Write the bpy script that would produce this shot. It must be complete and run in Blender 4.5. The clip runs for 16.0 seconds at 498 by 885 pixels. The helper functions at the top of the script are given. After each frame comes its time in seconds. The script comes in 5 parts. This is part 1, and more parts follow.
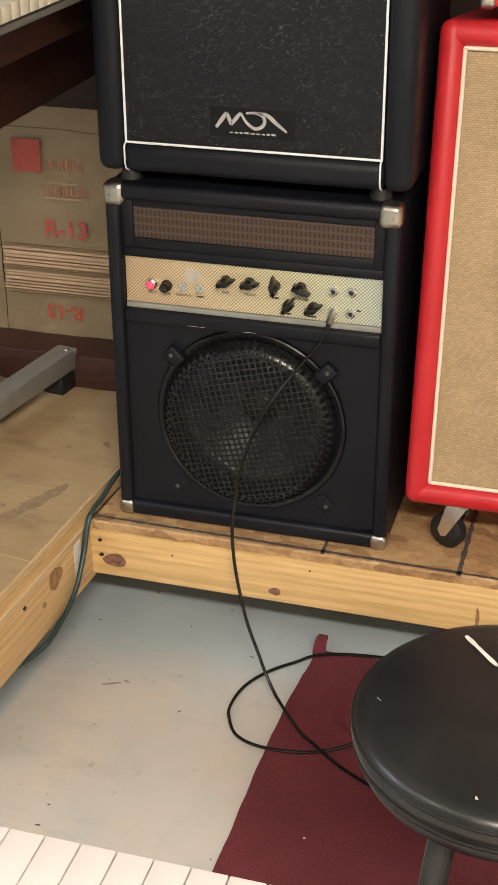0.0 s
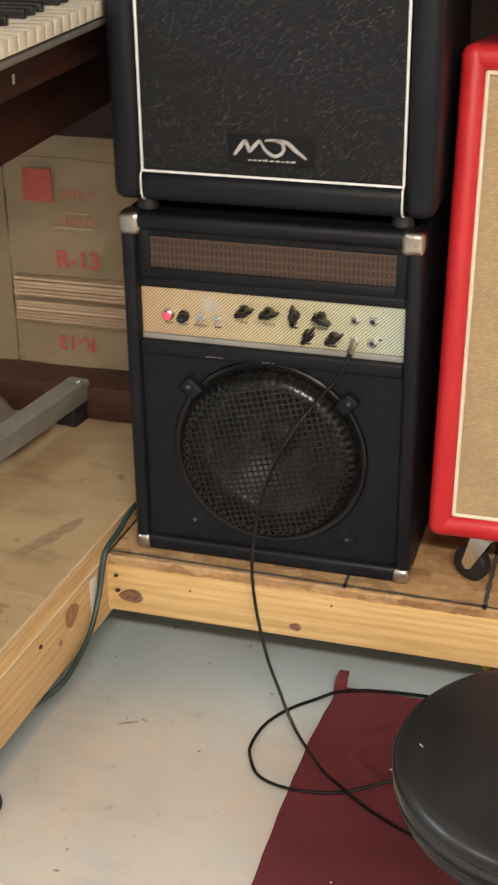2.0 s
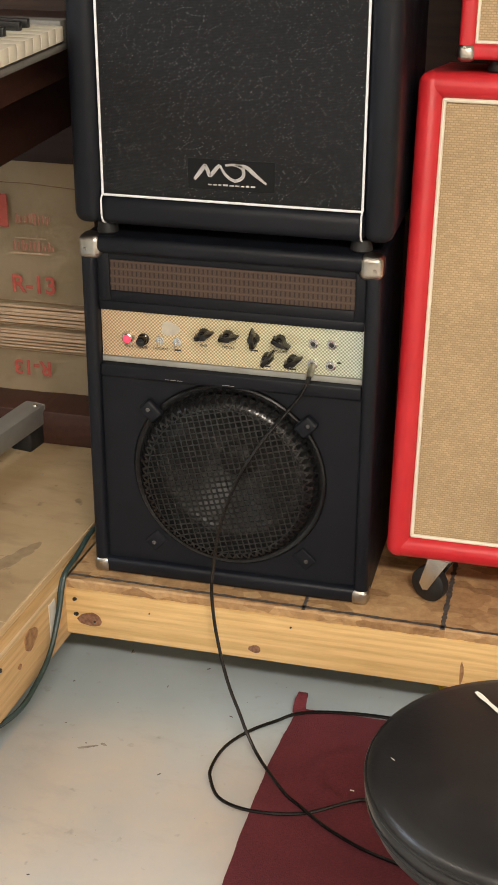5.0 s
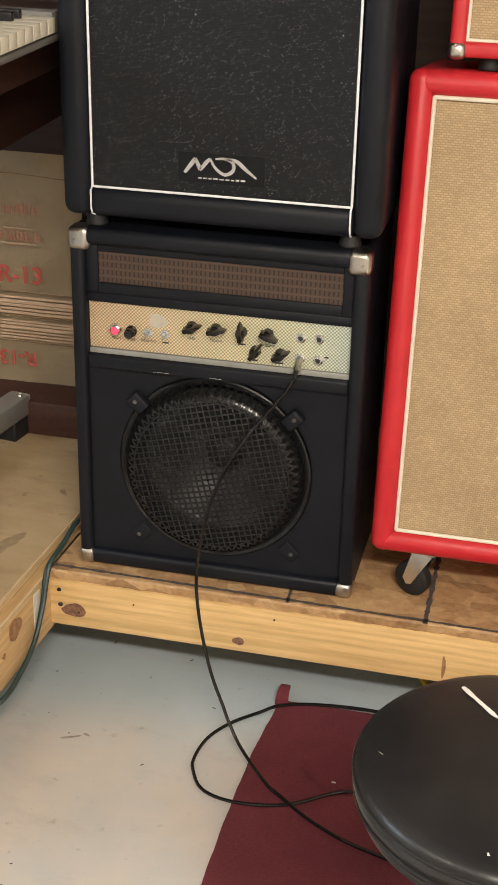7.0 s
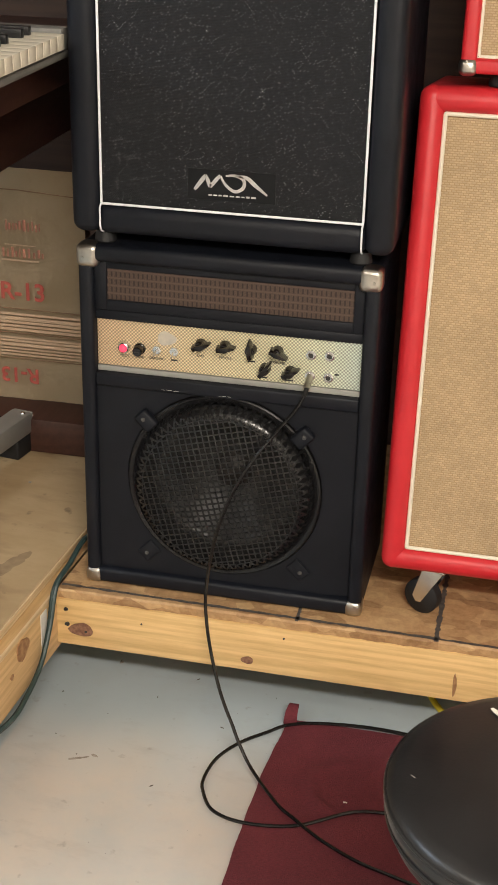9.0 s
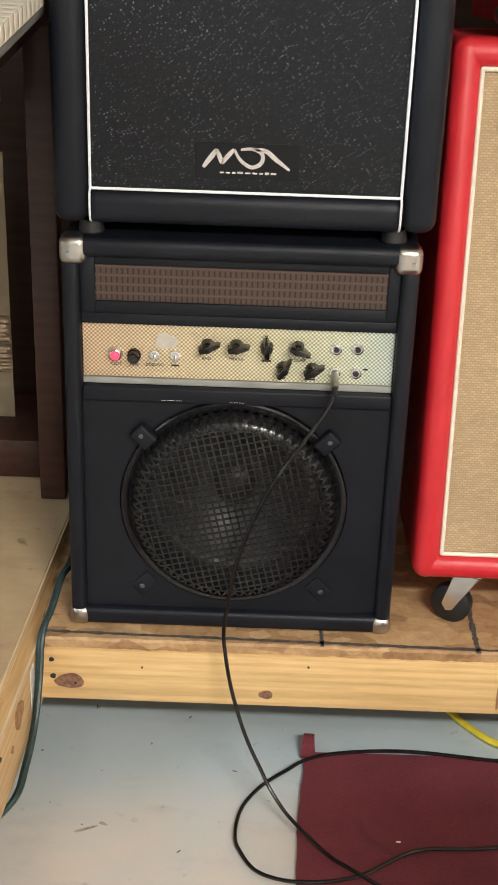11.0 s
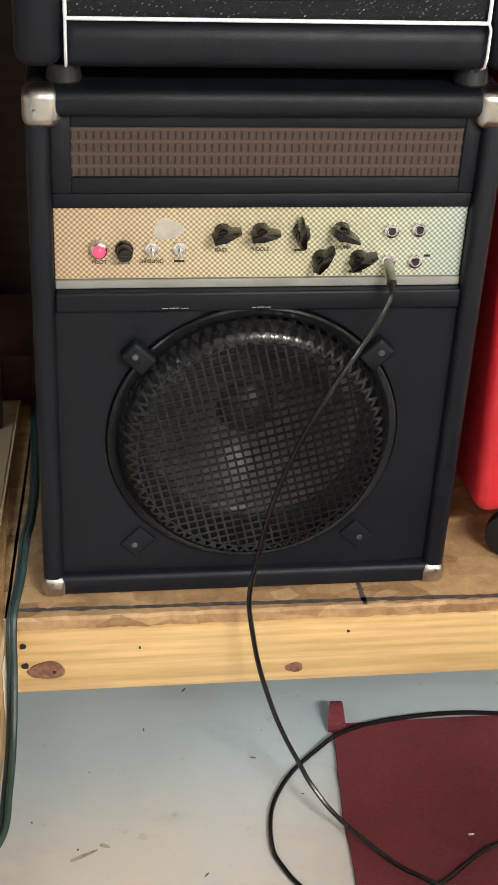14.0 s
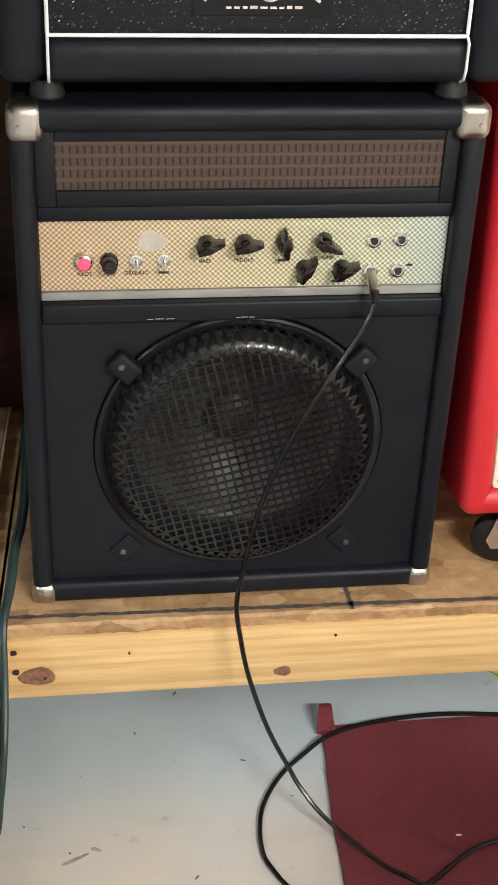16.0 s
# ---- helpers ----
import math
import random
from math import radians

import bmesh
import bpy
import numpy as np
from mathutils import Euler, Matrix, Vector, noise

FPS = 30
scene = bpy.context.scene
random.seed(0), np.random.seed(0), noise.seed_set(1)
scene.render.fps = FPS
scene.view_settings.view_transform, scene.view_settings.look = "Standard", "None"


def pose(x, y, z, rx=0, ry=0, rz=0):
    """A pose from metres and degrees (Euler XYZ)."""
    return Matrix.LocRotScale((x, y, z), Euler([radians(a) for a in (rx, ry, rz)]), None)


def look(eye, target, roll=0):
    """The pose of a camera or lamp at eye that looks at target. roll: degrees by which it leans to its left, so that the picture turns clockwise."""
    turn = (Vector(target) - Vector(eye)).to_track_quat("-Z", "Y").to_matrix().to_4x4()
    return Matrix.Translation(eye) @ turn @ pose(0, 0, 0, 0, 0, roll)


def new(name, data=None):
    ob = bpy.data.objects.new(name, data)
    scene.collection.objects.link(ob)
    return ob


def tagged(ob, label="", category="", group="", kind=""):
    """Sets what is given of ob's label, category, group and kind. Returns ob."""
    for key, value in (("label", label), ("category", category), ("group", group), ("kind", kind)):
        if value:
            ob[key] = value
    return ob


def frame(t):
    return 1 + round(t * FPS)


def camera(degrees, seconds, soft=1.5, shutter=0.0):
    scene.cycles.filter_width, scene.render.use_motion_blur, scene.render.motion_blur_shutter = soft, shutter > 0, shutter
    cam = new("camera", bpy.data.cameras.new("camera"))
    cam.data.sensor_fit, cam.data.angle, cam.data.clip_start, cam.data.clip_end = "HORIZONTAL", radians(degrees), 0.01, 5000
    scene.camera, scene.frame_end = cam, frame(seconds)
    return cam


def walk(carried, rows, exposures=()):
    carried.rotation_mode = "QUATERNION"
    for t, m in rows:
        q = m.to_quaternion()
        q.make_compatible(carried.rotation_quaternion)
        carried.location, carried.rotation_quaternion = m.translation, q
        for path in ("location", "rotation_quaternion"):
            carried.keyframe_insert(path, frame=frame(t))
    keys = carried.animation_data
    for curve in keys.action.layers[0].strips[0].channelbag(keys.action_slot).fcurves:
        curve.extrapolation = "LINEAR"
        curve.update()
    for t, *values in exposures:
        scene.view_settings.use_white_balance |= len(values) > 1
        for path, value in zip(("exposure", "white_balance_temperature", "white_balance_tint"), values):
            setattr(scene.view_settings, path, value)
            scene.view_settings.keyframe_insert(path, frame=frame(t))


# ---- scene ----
# ---------------------------------------------------------------- camera
cam = camera(20.623, 16.0, soft=1.6, shutter=0.5)
# seconds, eye x y z, yaw, pitch, roll (degrees)
PATH = (
    (0, 0.5237, -1.8119, 1.3369, 16.523, -27.425, -0.289),
    (0.5, 0.5264, -1.8114, 1.3404, 16.707, -27.285, 0.002),
    (1, 0.5429, -1.7999, 1.3451, 18.160, -26.915, 0.677),
    (1.5, 0.5304, -1.7896, 1.3237, 19.108, -26.782, 0.214),
    (2, 0.4858, -1.7812, 1.3252, 16.542, -26.281, -0.757),
    (2.5, 0.4672, -1.7755, 1.3190, 14.676, -24.725, -0.761),
    (3, 0.4633, -1.7771, 1.3154, 14.017, -24.665, -0.120),
    (5.5, 0.4675, -1.8044, 1.3265, 13.780, -25.252, 0.355),
    (6, 0.4643, -1.8057, 1.3307, 13.166, -25.343, 0.357),
    (6.5, 0.4623, -1.8076, 1.3303, 12.867, -25.281, 0.604),
    (7, 0.4563, -1.8087, 1.3288, 12.897, -25.488, 1.296),
    (7.5, 0.4518, -1.8114, 1.3340, 12.824, -25.212, 1.588),
    (8, 0.4469, -1.8100, 1.3298, 12.901, -24.908, 1.278),
    (8.5, 0.4476, -1.8108, 1.3300, 13.109, -24.843, 1.184),
    (11, 0.0231, -1.6049, 1.2686, 0.321, -26.030, 1.924),
    (11.5, -0.0556, -1.5036, 1.2449, -2.336, -27.953, 1.549),
    (12, -0.1320, -1.4152, 1.2185, -6.796, -30.467, 2.560),
    (12.5, -0.1980, -1.3323, 1.1875, -10.575, -31.348, 1.811),
    (13, -0.2452, -1.2709, 1.1788, -12.538, -31.495, 2.620),
    (13.5, -0.2248, -1.2291, 1.1519, -10.921, -31.263, 3.852),
    (14, -0.1829, -1.2012, 1.1311, -8.509, -31.624, 3.003),
    (14.5, -0.1709, -1.1965, 1.1384, -7.882, -31.520, 2.466),
    (15, -0.1664, -1.2026, 1.1436, -7.839, -31.684, 2.756),
    (15.5, -0.1665, -1.2115, 1.1459, -7.969, -31.606, 2.622),
    (16, -0.1719, -1.2070, 1.1522, -8.607, -31.921, 2.608),
)


def aim(x, y, z, yaw, pitch, roll):
    a, b = radians(yaw), radians(pitch)
    ahead = Vector((-math.sin(a) * math.cos(b), math.cos(a) * math.cos(b), math.sin(b)))
    return look((x, y, z), Vector((x, y, z)) + ahead, roll)


EXPOSURES = ((0.0, 0.05, 6480, 11), (8.7, 0.05, 6400, 11), (10.8, 0.22, 5980, 9), (12.5, 0.31, 5870, 8), (16.0, 0.32, 5830, 8))
walk(cam, [(r[0], aim(*r[1:])) for r in PATH], EXPOSURES)

# ---------------------------------------------------------------- light
world = bpy.data.worlds.new("room_air")
world.use_nodes = True
scene.world = world
world.node_tree.nodes["Background"].inputs[0].default_value = (0.55, 0.6, 0.7, 1)
world.node_tree.nodes["Background"].inputs[1].default_value = 0.05


def area_lamp(name, at, to, sx, sy, watts, colour):
    data = bpy.data.lights.new(name, "AREA")
    data.shape, data.size, data.size_y, data.energy, data.color = "RECTANGLE", sx, sy, watts, colour
    ob = new(name, data)
    ob.matrix_world = look(at, to)
    return ob


area_lamp("ceiling_tube_light", (1.00, -2.72, 2.40), (1.00, -2.55, 0), 1.1, 0.22, 114, (1.0, 0.90, 0.77))
area_lamp("ceiling_tube_light", (-1.05, -2.20, 2.40), (-1.05, -2.1, 0), 0.9, 0.22, 11, (1.0, 0.90, 0.76))
# unseen cool lamp, added as bluish fill from the left; no window modelled
area_lamp("cool_fill", (-1.9, -1.3, 1.75), (0.0, -0.4, 0.2), 0.8, 0.5, 15, (0.70, 0.85, 1.0))


# ---------------------------------------------------------------- materials
def nodes_of(name):
    m = bpy.data.materials.new(name)
    m.use_nodes = True
    nt = m.node_tree
    return m, nt, nt.nodes["Principled BSDF"]


def node(nt, kind, **inputs):
    n = nt.nodes.new(kind)
    for k, v in inputs.items():
        n.inputs[k.replace("_", " ")].default_value = v
    return n


def ramp(nt, fac, stops):
    n = nt.nodes.new("ShaderNodeValToRGB")
    els = n.color_ramp.elements
    while len(els) < len(stops):
        els.new(0.5)
    for e, (p, c) in zip(els, stops):
        e.position, e.color = p, (*c, 1)
    nt.links.new(fac, n.inputs[0])
    return n.outputs[0]


def coords(nt, scale=(1, 1, 1), rot=(0, 0, 0), which="Object"):
    tc = nt.nodes.new("ShaderNodeTexCoord")
    mp = nt.nodes.new("ShaderNodeMapping")
    mp.inputs["Scale"].default_value = scale
    mp.inputs["Rotation"].default_value = [radians(a) for a in rot]
    nt.links.new(tc.outputs[which], mp.inputs[0])
    return mp.outputs[0]


def tex_noise(nt, vec, scale, detail=4.0, rough=0.55):
    n = node(nt, "ShaderNodeTexNoise", Scale=scale, Detail=detail, Roughness=rough)
    nt.links.new(vec, n.inputs["Vector"])
    return n.outputs["Fac"]


def mix(nt, fac, a, b, mode="MIX"):
    n = nt.nodes.new("ShaderNodeMix")
    n.data_type, n.blend_type = "RGBA", mode
    for sock, v in ((n.inputs[0], fac), (n.inputs[6], a), (n.inputs[7], b)):
        if isinstance(v, bpy.types.NodeSocket):
            nt.links.new(v, sock)
        elif isinstance(v, tuple):
            sock.default_value = (*v, 1)
        else:
            sock.default_value = v
    return n.outputs[2]


def bumped(nt, bsdf, height, strength, distance):
    b = nt.nodes.new("ShaderNodeBump")
    b.inputs["Strength"].default_value, b.inputs["Distance"].default_value = strength, distance
    nt.links.new(height, b.inputs["Height"])
    nt.links.new(b.outputs[0], bsdf.inputs["Normal"])


def plain(name, a, b, rough=0.5, metal=0.0, scale=60.0, fine=500.0, bump=0.15, dist=0.001, spec=0.5):
    """Two tones mixed by coarse noise, with fine relief and uneven gloss."""
    m, nt, p = nodes_of(name)
    v = coords(nt)
    n1, n2 = tex_noise(nt, v, scale), tex_noise(nt, v, fine, 2.0)
    nt.links.new(ramp(nt, n1, ((0.3, a), (0.7, b))), p.inputs["Base Color"])
    r = ramp(nt, n1, ((0.2, (rough * 0.85,) * 3), (0.8, (min(1, rough * 1.15),) * 3)))
    nt.links.new(r, p.inputs["Roughness"])
    p.inputs["Metallic"].default_value = metal
    p.inputs["Specular IOR Level"].default_value = spec
    bumped(nt, p, n2, bump, dist)
    return m


def tolex(name, a, b, rough, spec=0.5):
    """Grained vinyl covering."""
    m, nt, p = nodes_of(name)
    v = coords(nt)
    vo = node(nt, "ShaderNodeTexVoronoi", Scale=1000.0)
    nt.links.new(v, vo.inputs["Vector"])
    n1 = tex_noise(nt, v, 14.0)
    nt.links.new(ramp(nt, n1, ((0.3, a), (0.75, b))), p.inputs["Base Color"])
    nt.links.new(ramp(nt, tex_noise(nt, v, 30.0), ((0.3, (rough - 0.06,) * 3), (0.7, (rough + 0.08,) * 3))), p.inputs["Roughness"])
    p.inputs["Specular IOR Level"].default_value = spec
    bumped(nt, p, vo.outputs["Distance"], 0.16, 0.001)
    return m


def wood(name, dark, light, axis, ring=9.0, stretch=14.0, rough=0.6, knots=False):
    m, nt, p = nodes_of(name)
    sc = [stretch, stretch, stretch]
    sc["xyz".index(axis)] = 1.0
    v = coords(nt, tuple(sc))
    warp = tex_noise(nt, coords(nt, tuple(s * 0.35 for s in sc)), 1.2, 3.0)
    grain = tex_noise(nt, v, ring, 6.0, 0.65)
    w = node(nt, "ShaderNodeTexWave", Scale=1.4, Distortion=9.0, Detail=3.0)
    w.inputs["Detail Scale"].default_value = 0.8
    nt.links.new(coords(nt, tuple(s * 0.9 for s in sc)), w.inputs["Vector"])
    w.bands_direction = "Z" if axis != "z" else "X"
    c1 = ramp(nt, warp, ((0.3, dark), (0.7, light)))
    c2 = mix(nt, 0.28, c1, ramp(nt, w.outputs["Fac"], ((0.2, tuple(x * 0.72 for x in dark)), (0.6, light))))
    c3 = mix(nt, 0.3, c2, ramp(nt, grain, ((0.35, tuple(x * 0.6 for x in dark)), (0.6, light))))
    nt.links.new(c3, p.inputs["Base Color"])
    p.inputs["Roughness"].default_value = rough
    bumped(nt, p, grain, 0.2, 0.001)
    return m


def weave(name, a, b, sx, sz, rough=0.8, line=None):
    """Basket-woven cloth on an x-z face: rows of short threads."""
    m, nt, p = nodes_of(name)
    v = coords(nt, (1, 1, 1), (90, 0, 0))
    br = node(nt, "ShaderNodeTexBrick", Scale=1.0, Mortar_Size=sz * 0.22, Mortar_Smooth=0.6, Brick_Width=sx, Row_Height=sz)
    nt.links.new(v, br.inputs["Vector"])
    br.inputs["Color1"].default_value, br.inputs["Color2"].default_value = (*a, 1), (*tuple(x * 0.8 for x in a), 1)
    br.inputs["Mortar"].default_value = (*b, 1)
    col = br.outputs["Color"]
    blot = ramp(nt, tex_noise(nt, coords(nt), 9.0), ((0.3, (0.82, 0.82, 0.82)), (0.7, (1.0, 1.0, 1.0))))
    col = mix(nt, 1.0, col, blot, "MULTIPLY")
    nt.links.new(col, p.inputs["Base Color"])
    p.inputs["Roughness"].default_value = rough
    inv = nt.nodes.new("ShaderNodeInvert")
    nt.links.new(br.outputs["Fac"], inv.inputs["Color"])
    bumped(nt, p, inv.outputs[0], 0.5, 0.0008)
    return m


M_TOLEX = tolex("black_tolex", (0.0048, 0.0060, 0.0100), (0.0085, 0.0105, 0.0160), 0.47, 0.29)
M_BAFFLE = tolex("black_baffle_vinyl", (0.0052, 0.0064, 0.0100), (0.0085, 0.0102, 0.0150), 0.50, 0.28)
M_RED = tolex("red_tolex", (0.52, 0.018, 0.026), (0.60, 0.026, 0.035), 0.36)
M_PIPING = plain("white_piping_vinyl", (0.83, 0.85, 0.88), (0.88, 0.90, 0.93), 0.4)
M_CREAM = plain("cream_piping_vinyl", (0.74, 0.68, 0.55), (0.82, 0.76, 0.64), 0.45)
M_NICKEL = plain("worn_nickel", (0.38, 0.35, 0.31), (0.62, 0.59, 0.54), 0.30, 1.0, 40, 300, 0.1)
M_CHROME = plain("dull_chrome", (0.6, 0.6, 0.6), (0.75, 0.75, 0.74), 0.2, 1.0)
M_BLACKMETAL = plain("black_painted_steel", (0.012, 0.012, 0.013), (0.022, 0.022, 0.024), 0.3, 0.0, 40, 400, 0.1)
M_RUBBER = plain("black_rubber", (0.007, 0.007, 0.008), (0.014, 0.014, 0.015), 0.6)
M_KNOB = plain("dark_brown_bakelite", (0.006, 0.004, 0.0035), (0.011, 0.0075, 0.0065), 0.14)
M_MESH = plain("black_enamelled_mesh", (0.006, 0.006, 0.007), (0.010, 0.010, 0.011), 0.22, 0.0, 40, 400, 0.05, 0.001, 0.5)
M_CONE = plain("speaker_paper", (0.030, 0.029, 0.029), (0.066, 0.064, 0.063), 0.33, 0, 25, 300, 0.3)


def make_vent():
    """Brown cloth: columns of short dark slits between pale cross threads."""
    m, nt, p = nodes_of("brown_grille_cloth")
    v = coords(nt)
    sx = nt.nodes.new("ShaderNodeSeparateXYZ")
    nt.links.new(v, sx.inputs[0])

    def fold(src, half, shift):
        ad = nt.nodes.new("ShaderNodeMath")
        ad.inputs[1].default_value = shift
        nt.links.new(src, ad.inputs[0])
        pp = nt.nodes.new("ShaderNodeMath")
        pp.operation = "PINGPONG"
        pp.inputs[1].default_value = half
        nt.links.new(ad.outputs[0], pp.inputs[0])
        mr = nt.nodes.new("ShaderNodeMapRange")
        mr.inputs["From Max"].default_value = half
        nt.links.new(pp.outputs[0], mr.inputs["Value"])
        return mr.outputs[0]

    col, row = fold(sx.outputs[0], 0.0033, 0.5), fold(sx.outputs[2], 0.0057, 0.5 - 0.475)
    slit = mix(nt, 1.0, ramp(nt, col, ((0.18, (1,) * 3), (0.42, (0,) * 3))), ramp(nt, row, ((0.28, (0,) * 3), (0.45, (1,) * 3))), "MULTIPLY")
    thread = ramp(nt, tex_noise(nt, coords(nt, (3, 1, 1)), 330.0, 3.0, 0.7), ((0.3, (0.044, 0.027, 0.020)), (0.7, (0.096, 0.062, 0.046))))
    c = mix(nt, ramp(nt, row, ((0.0, (0.6,) * 3), (0.24, (0,) * 3))), thread, (0.120, 0.080, 0.062))
    c = mix(nt, slit, c, (0.020, 0.011, 0.008))
    nt.links.new(c, p.inputs["Base Color"])
    p.inputs["Roughness"].default_value = 0.75
    bumped(nt, p, c, 0.5, 0.0008)
    return m


M_VENT = make_vent()
M_TAN = weave("tan_basket_cloth", (0.58, 0.425, 0.255), (0.40, 0.275, 0.145), 0.0066, 0.0032)
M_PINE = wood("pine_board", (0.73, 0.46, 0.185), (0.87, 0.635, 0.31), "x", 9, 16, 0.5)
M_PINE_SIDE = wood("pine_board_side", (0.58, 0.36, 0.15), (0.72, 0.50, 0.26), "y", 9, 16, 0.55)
M_DARKWOOD = wood("dark_red_brown_wood", (0.040, 0.015, 0.010), (0.078, 0.031, 0.021), "y", 9, 12, 0.45)
M_WALLWOOD = wood("dark_wall_boards", (0.034, 0.017, 0.011), (0.068, 0.036, 0.023), "x", 7, 10, 0.7)
M_STEEL = plain("grey_painted_steel", (0.30, 0.30, 0.28), (0.40, 0.40, 0.37), 0.42, 0.3, 20, 300, 0.1)
M_CAP = plain("dust_cap_paper", (0.020, 0.016, 0.014), (0.034, 0.027, 0.024), 0.42, 0, 30, 300, 0.2)
M_VINYL = plain("black_seat_vinyl", (0.008, 0.008, 0.0085), (0.022, 0.0215, 0.0215), 0.30, 0.0, 9, 260, 0.12)
M_CABLE = plain("black_cable_jacket", (0.006, 0.006, 0.006), (0.010, 0.010, 0.010), 0.22)
M_GREEN = plain("dark_green_cord", (0.020, 0.042, 0.040), (0.034, 0.060, 0.056), 0.45)
M_YELLOW = plain("yellow_cord", (0.72, 0.58, 0.03), (0.82, 0.68, 0.06), 0.45)
M_INK = plain("black_marker", (0.045, 0.040, 0.038), (0.125, 0.108, 0.095), 0.7, 0, 120)
M_PRINT = plain("black_print", (0.02, 0.02, 0.02), (0.03, 0.03, 0.03), 0.6)
M_SILVERTRIM = plain("silver_foil_badge", (0.62, 0.58, 0.57), (0.80, 0.76, 0.75), 0.25, 0.9)
M_KEYW = plain("white_key_plastic", (0.66, 0.60, 0.585), (0.72, 0.66, 0.645), 0.3, 0, 12, 400, 0.02)
M_KEYOLD = plain("yellowed_key_plastic", (0.70, 0.64, 0.51), (0.80, 0.74, 0.61), 0.35, 0, 12, 400, 0.02)
M_CRUMB = plain("dry_dirt", (0.07, 0.06, 0.05), (0.14, 0.12, 0.10), 0.9)
M_WORNFOIL = plain("rubbed_foil", (0.50, 0.47, 0.42), (0.68, 0.62, 0.52), 0.5, 0.2, 90)
M_PALEKNOT = plain("pale_pine_knot", (0.24, 0.11, 0.05), (0.48, 0.28, 0.13), 0.6, 0, 110)
M_DARKSTEEL = plain("dull_dark_steel", (0.10, 0.10, 0.10), (0.17, 0.17, 0.165), 0.4, 0.6)
M_KEYB = plain("black_key_plastic", (0.012, 0.012, 0.013), (0.02, 0.02, 0.02), 0.3)
M_CASE = plain("grey_keyboard_case", (0.16, 0.155, 0.14), (0.22, 0.21, 0.19), 0.5)
M_WALL = plain("painted_block_wall", (0.50, 0.48, 0.44), (0.60, 0.58, 0.54), 0.8, 0, 8, 200, 0.3)
M_CEIL = plain("white_ceiling", (0.70, 0.69, 0.66), (0.78, 0.77, 0.74), 0.9, 0, 5, 150, 0.2)
M_FADEDINK = plain("worn_red_print", (0.36, 0.13, 0.085), (0.46, 0.21, 0.13), 0.75, 0, 90)
M_REDINK = plain("red_print", (0.38, 0.06, 0.04), (0.47, 0.10, 0.07), 0.7, 0, 70)
M_RULE = plain("brown_print", (0.22, 0.12, 0.06), (0.32, 0.19, 0.10), 0.8, 0, 70)
M_PALEINK = plain("faded_red_print", (0.50, 0.330, 0.205), (0.57, 0.415, 0.270), 0.75, 0, 70)
M_SMUDGE = plain("brown_stain_on_plywood", (0.29, 0.20, 0.115), (0.42, 0.31, 0.185), 0.7, 0, 60)
M_EDGE = wood("sawn_plywood_edge", (0.62, 0.44, 0.23), (0.76, 0.58, 0.35), "y", 12, 20, 0.65)
M_SMEAR = plain("brown_scuff", (0.24, 0.205, 0.165), (0.44, 0.40, 0.35), 0.7, 0, 90)
M_KNOT = plain("pine_knot", (0.13, 0.055, 0.032), (0.33, 0.175, 0.11), 0.6, 0, 160)
M_WHITEMARK = plain("white_paint_fleck", (0.70, 0.68, 0.60), (0.82, 0.80, 0.74), 0.7)
M_PLATE = plain("dark_badge_plate", (0.0045, 0.0050, 0.0065), (0.0075, 0.0082, 0.0100), 0.5, 0, 40, 400, 0.05, 0.001, 0.25)
M_FOAM = plain("grey_cardboard", (0.17, 0.145, 0.115), (0.25, 0.22, 0.18), 0.85, 0, 10)


def make_osb():
    m, nt, p = nodes_of("oriented_strand_board")
    v = coords(nt)
    vo = node(nt, "ShaderNodeTexVoronoi", Scale=1.0, Randomness=1.0)
    nt.links.new(coords(nt, (26, 60, 40), (0, 0, 20)), vo.inputs["Vector"])
    sep = nt.nodes.new("ShaderNodeSeparateColor")
    nt.links.new(vo.outputs["Color"], sep.inputs[0])
    c = ramp(nt, sep.outputs[0], ((0.0, (0.26, 0.135, 0.055)), (0.35, (0.45, 0.26, 0.115)), (0.8, (0.60, 0.39, 0.19)), (1.0, (0.33, 0.17, 0.07))))
    c = mix(nt, 0.35, c, ramp(nt, tex_noise(nt, v, 90.0, 5.0, 0.7), ((0.35, (0.24, 0.13, 0.06)), (0.65, (0.60, 0.40, 0.21)))))
    c = mix(nt, ramp(nt, tex_noise(nt, v, 11.0), ((0.58, (0, 0, 0)), (0.72, (0.55, 0.55, 0.55)))), c, (0.14, 0.075, 0.04))
    nt.links.new(c, p.inputs["Base Color"])
    p.inputs["Roughness"].default_value = 0.65
    bumped(nt, p, sep.outputs[1], 0.35, 0.0015)
    return m


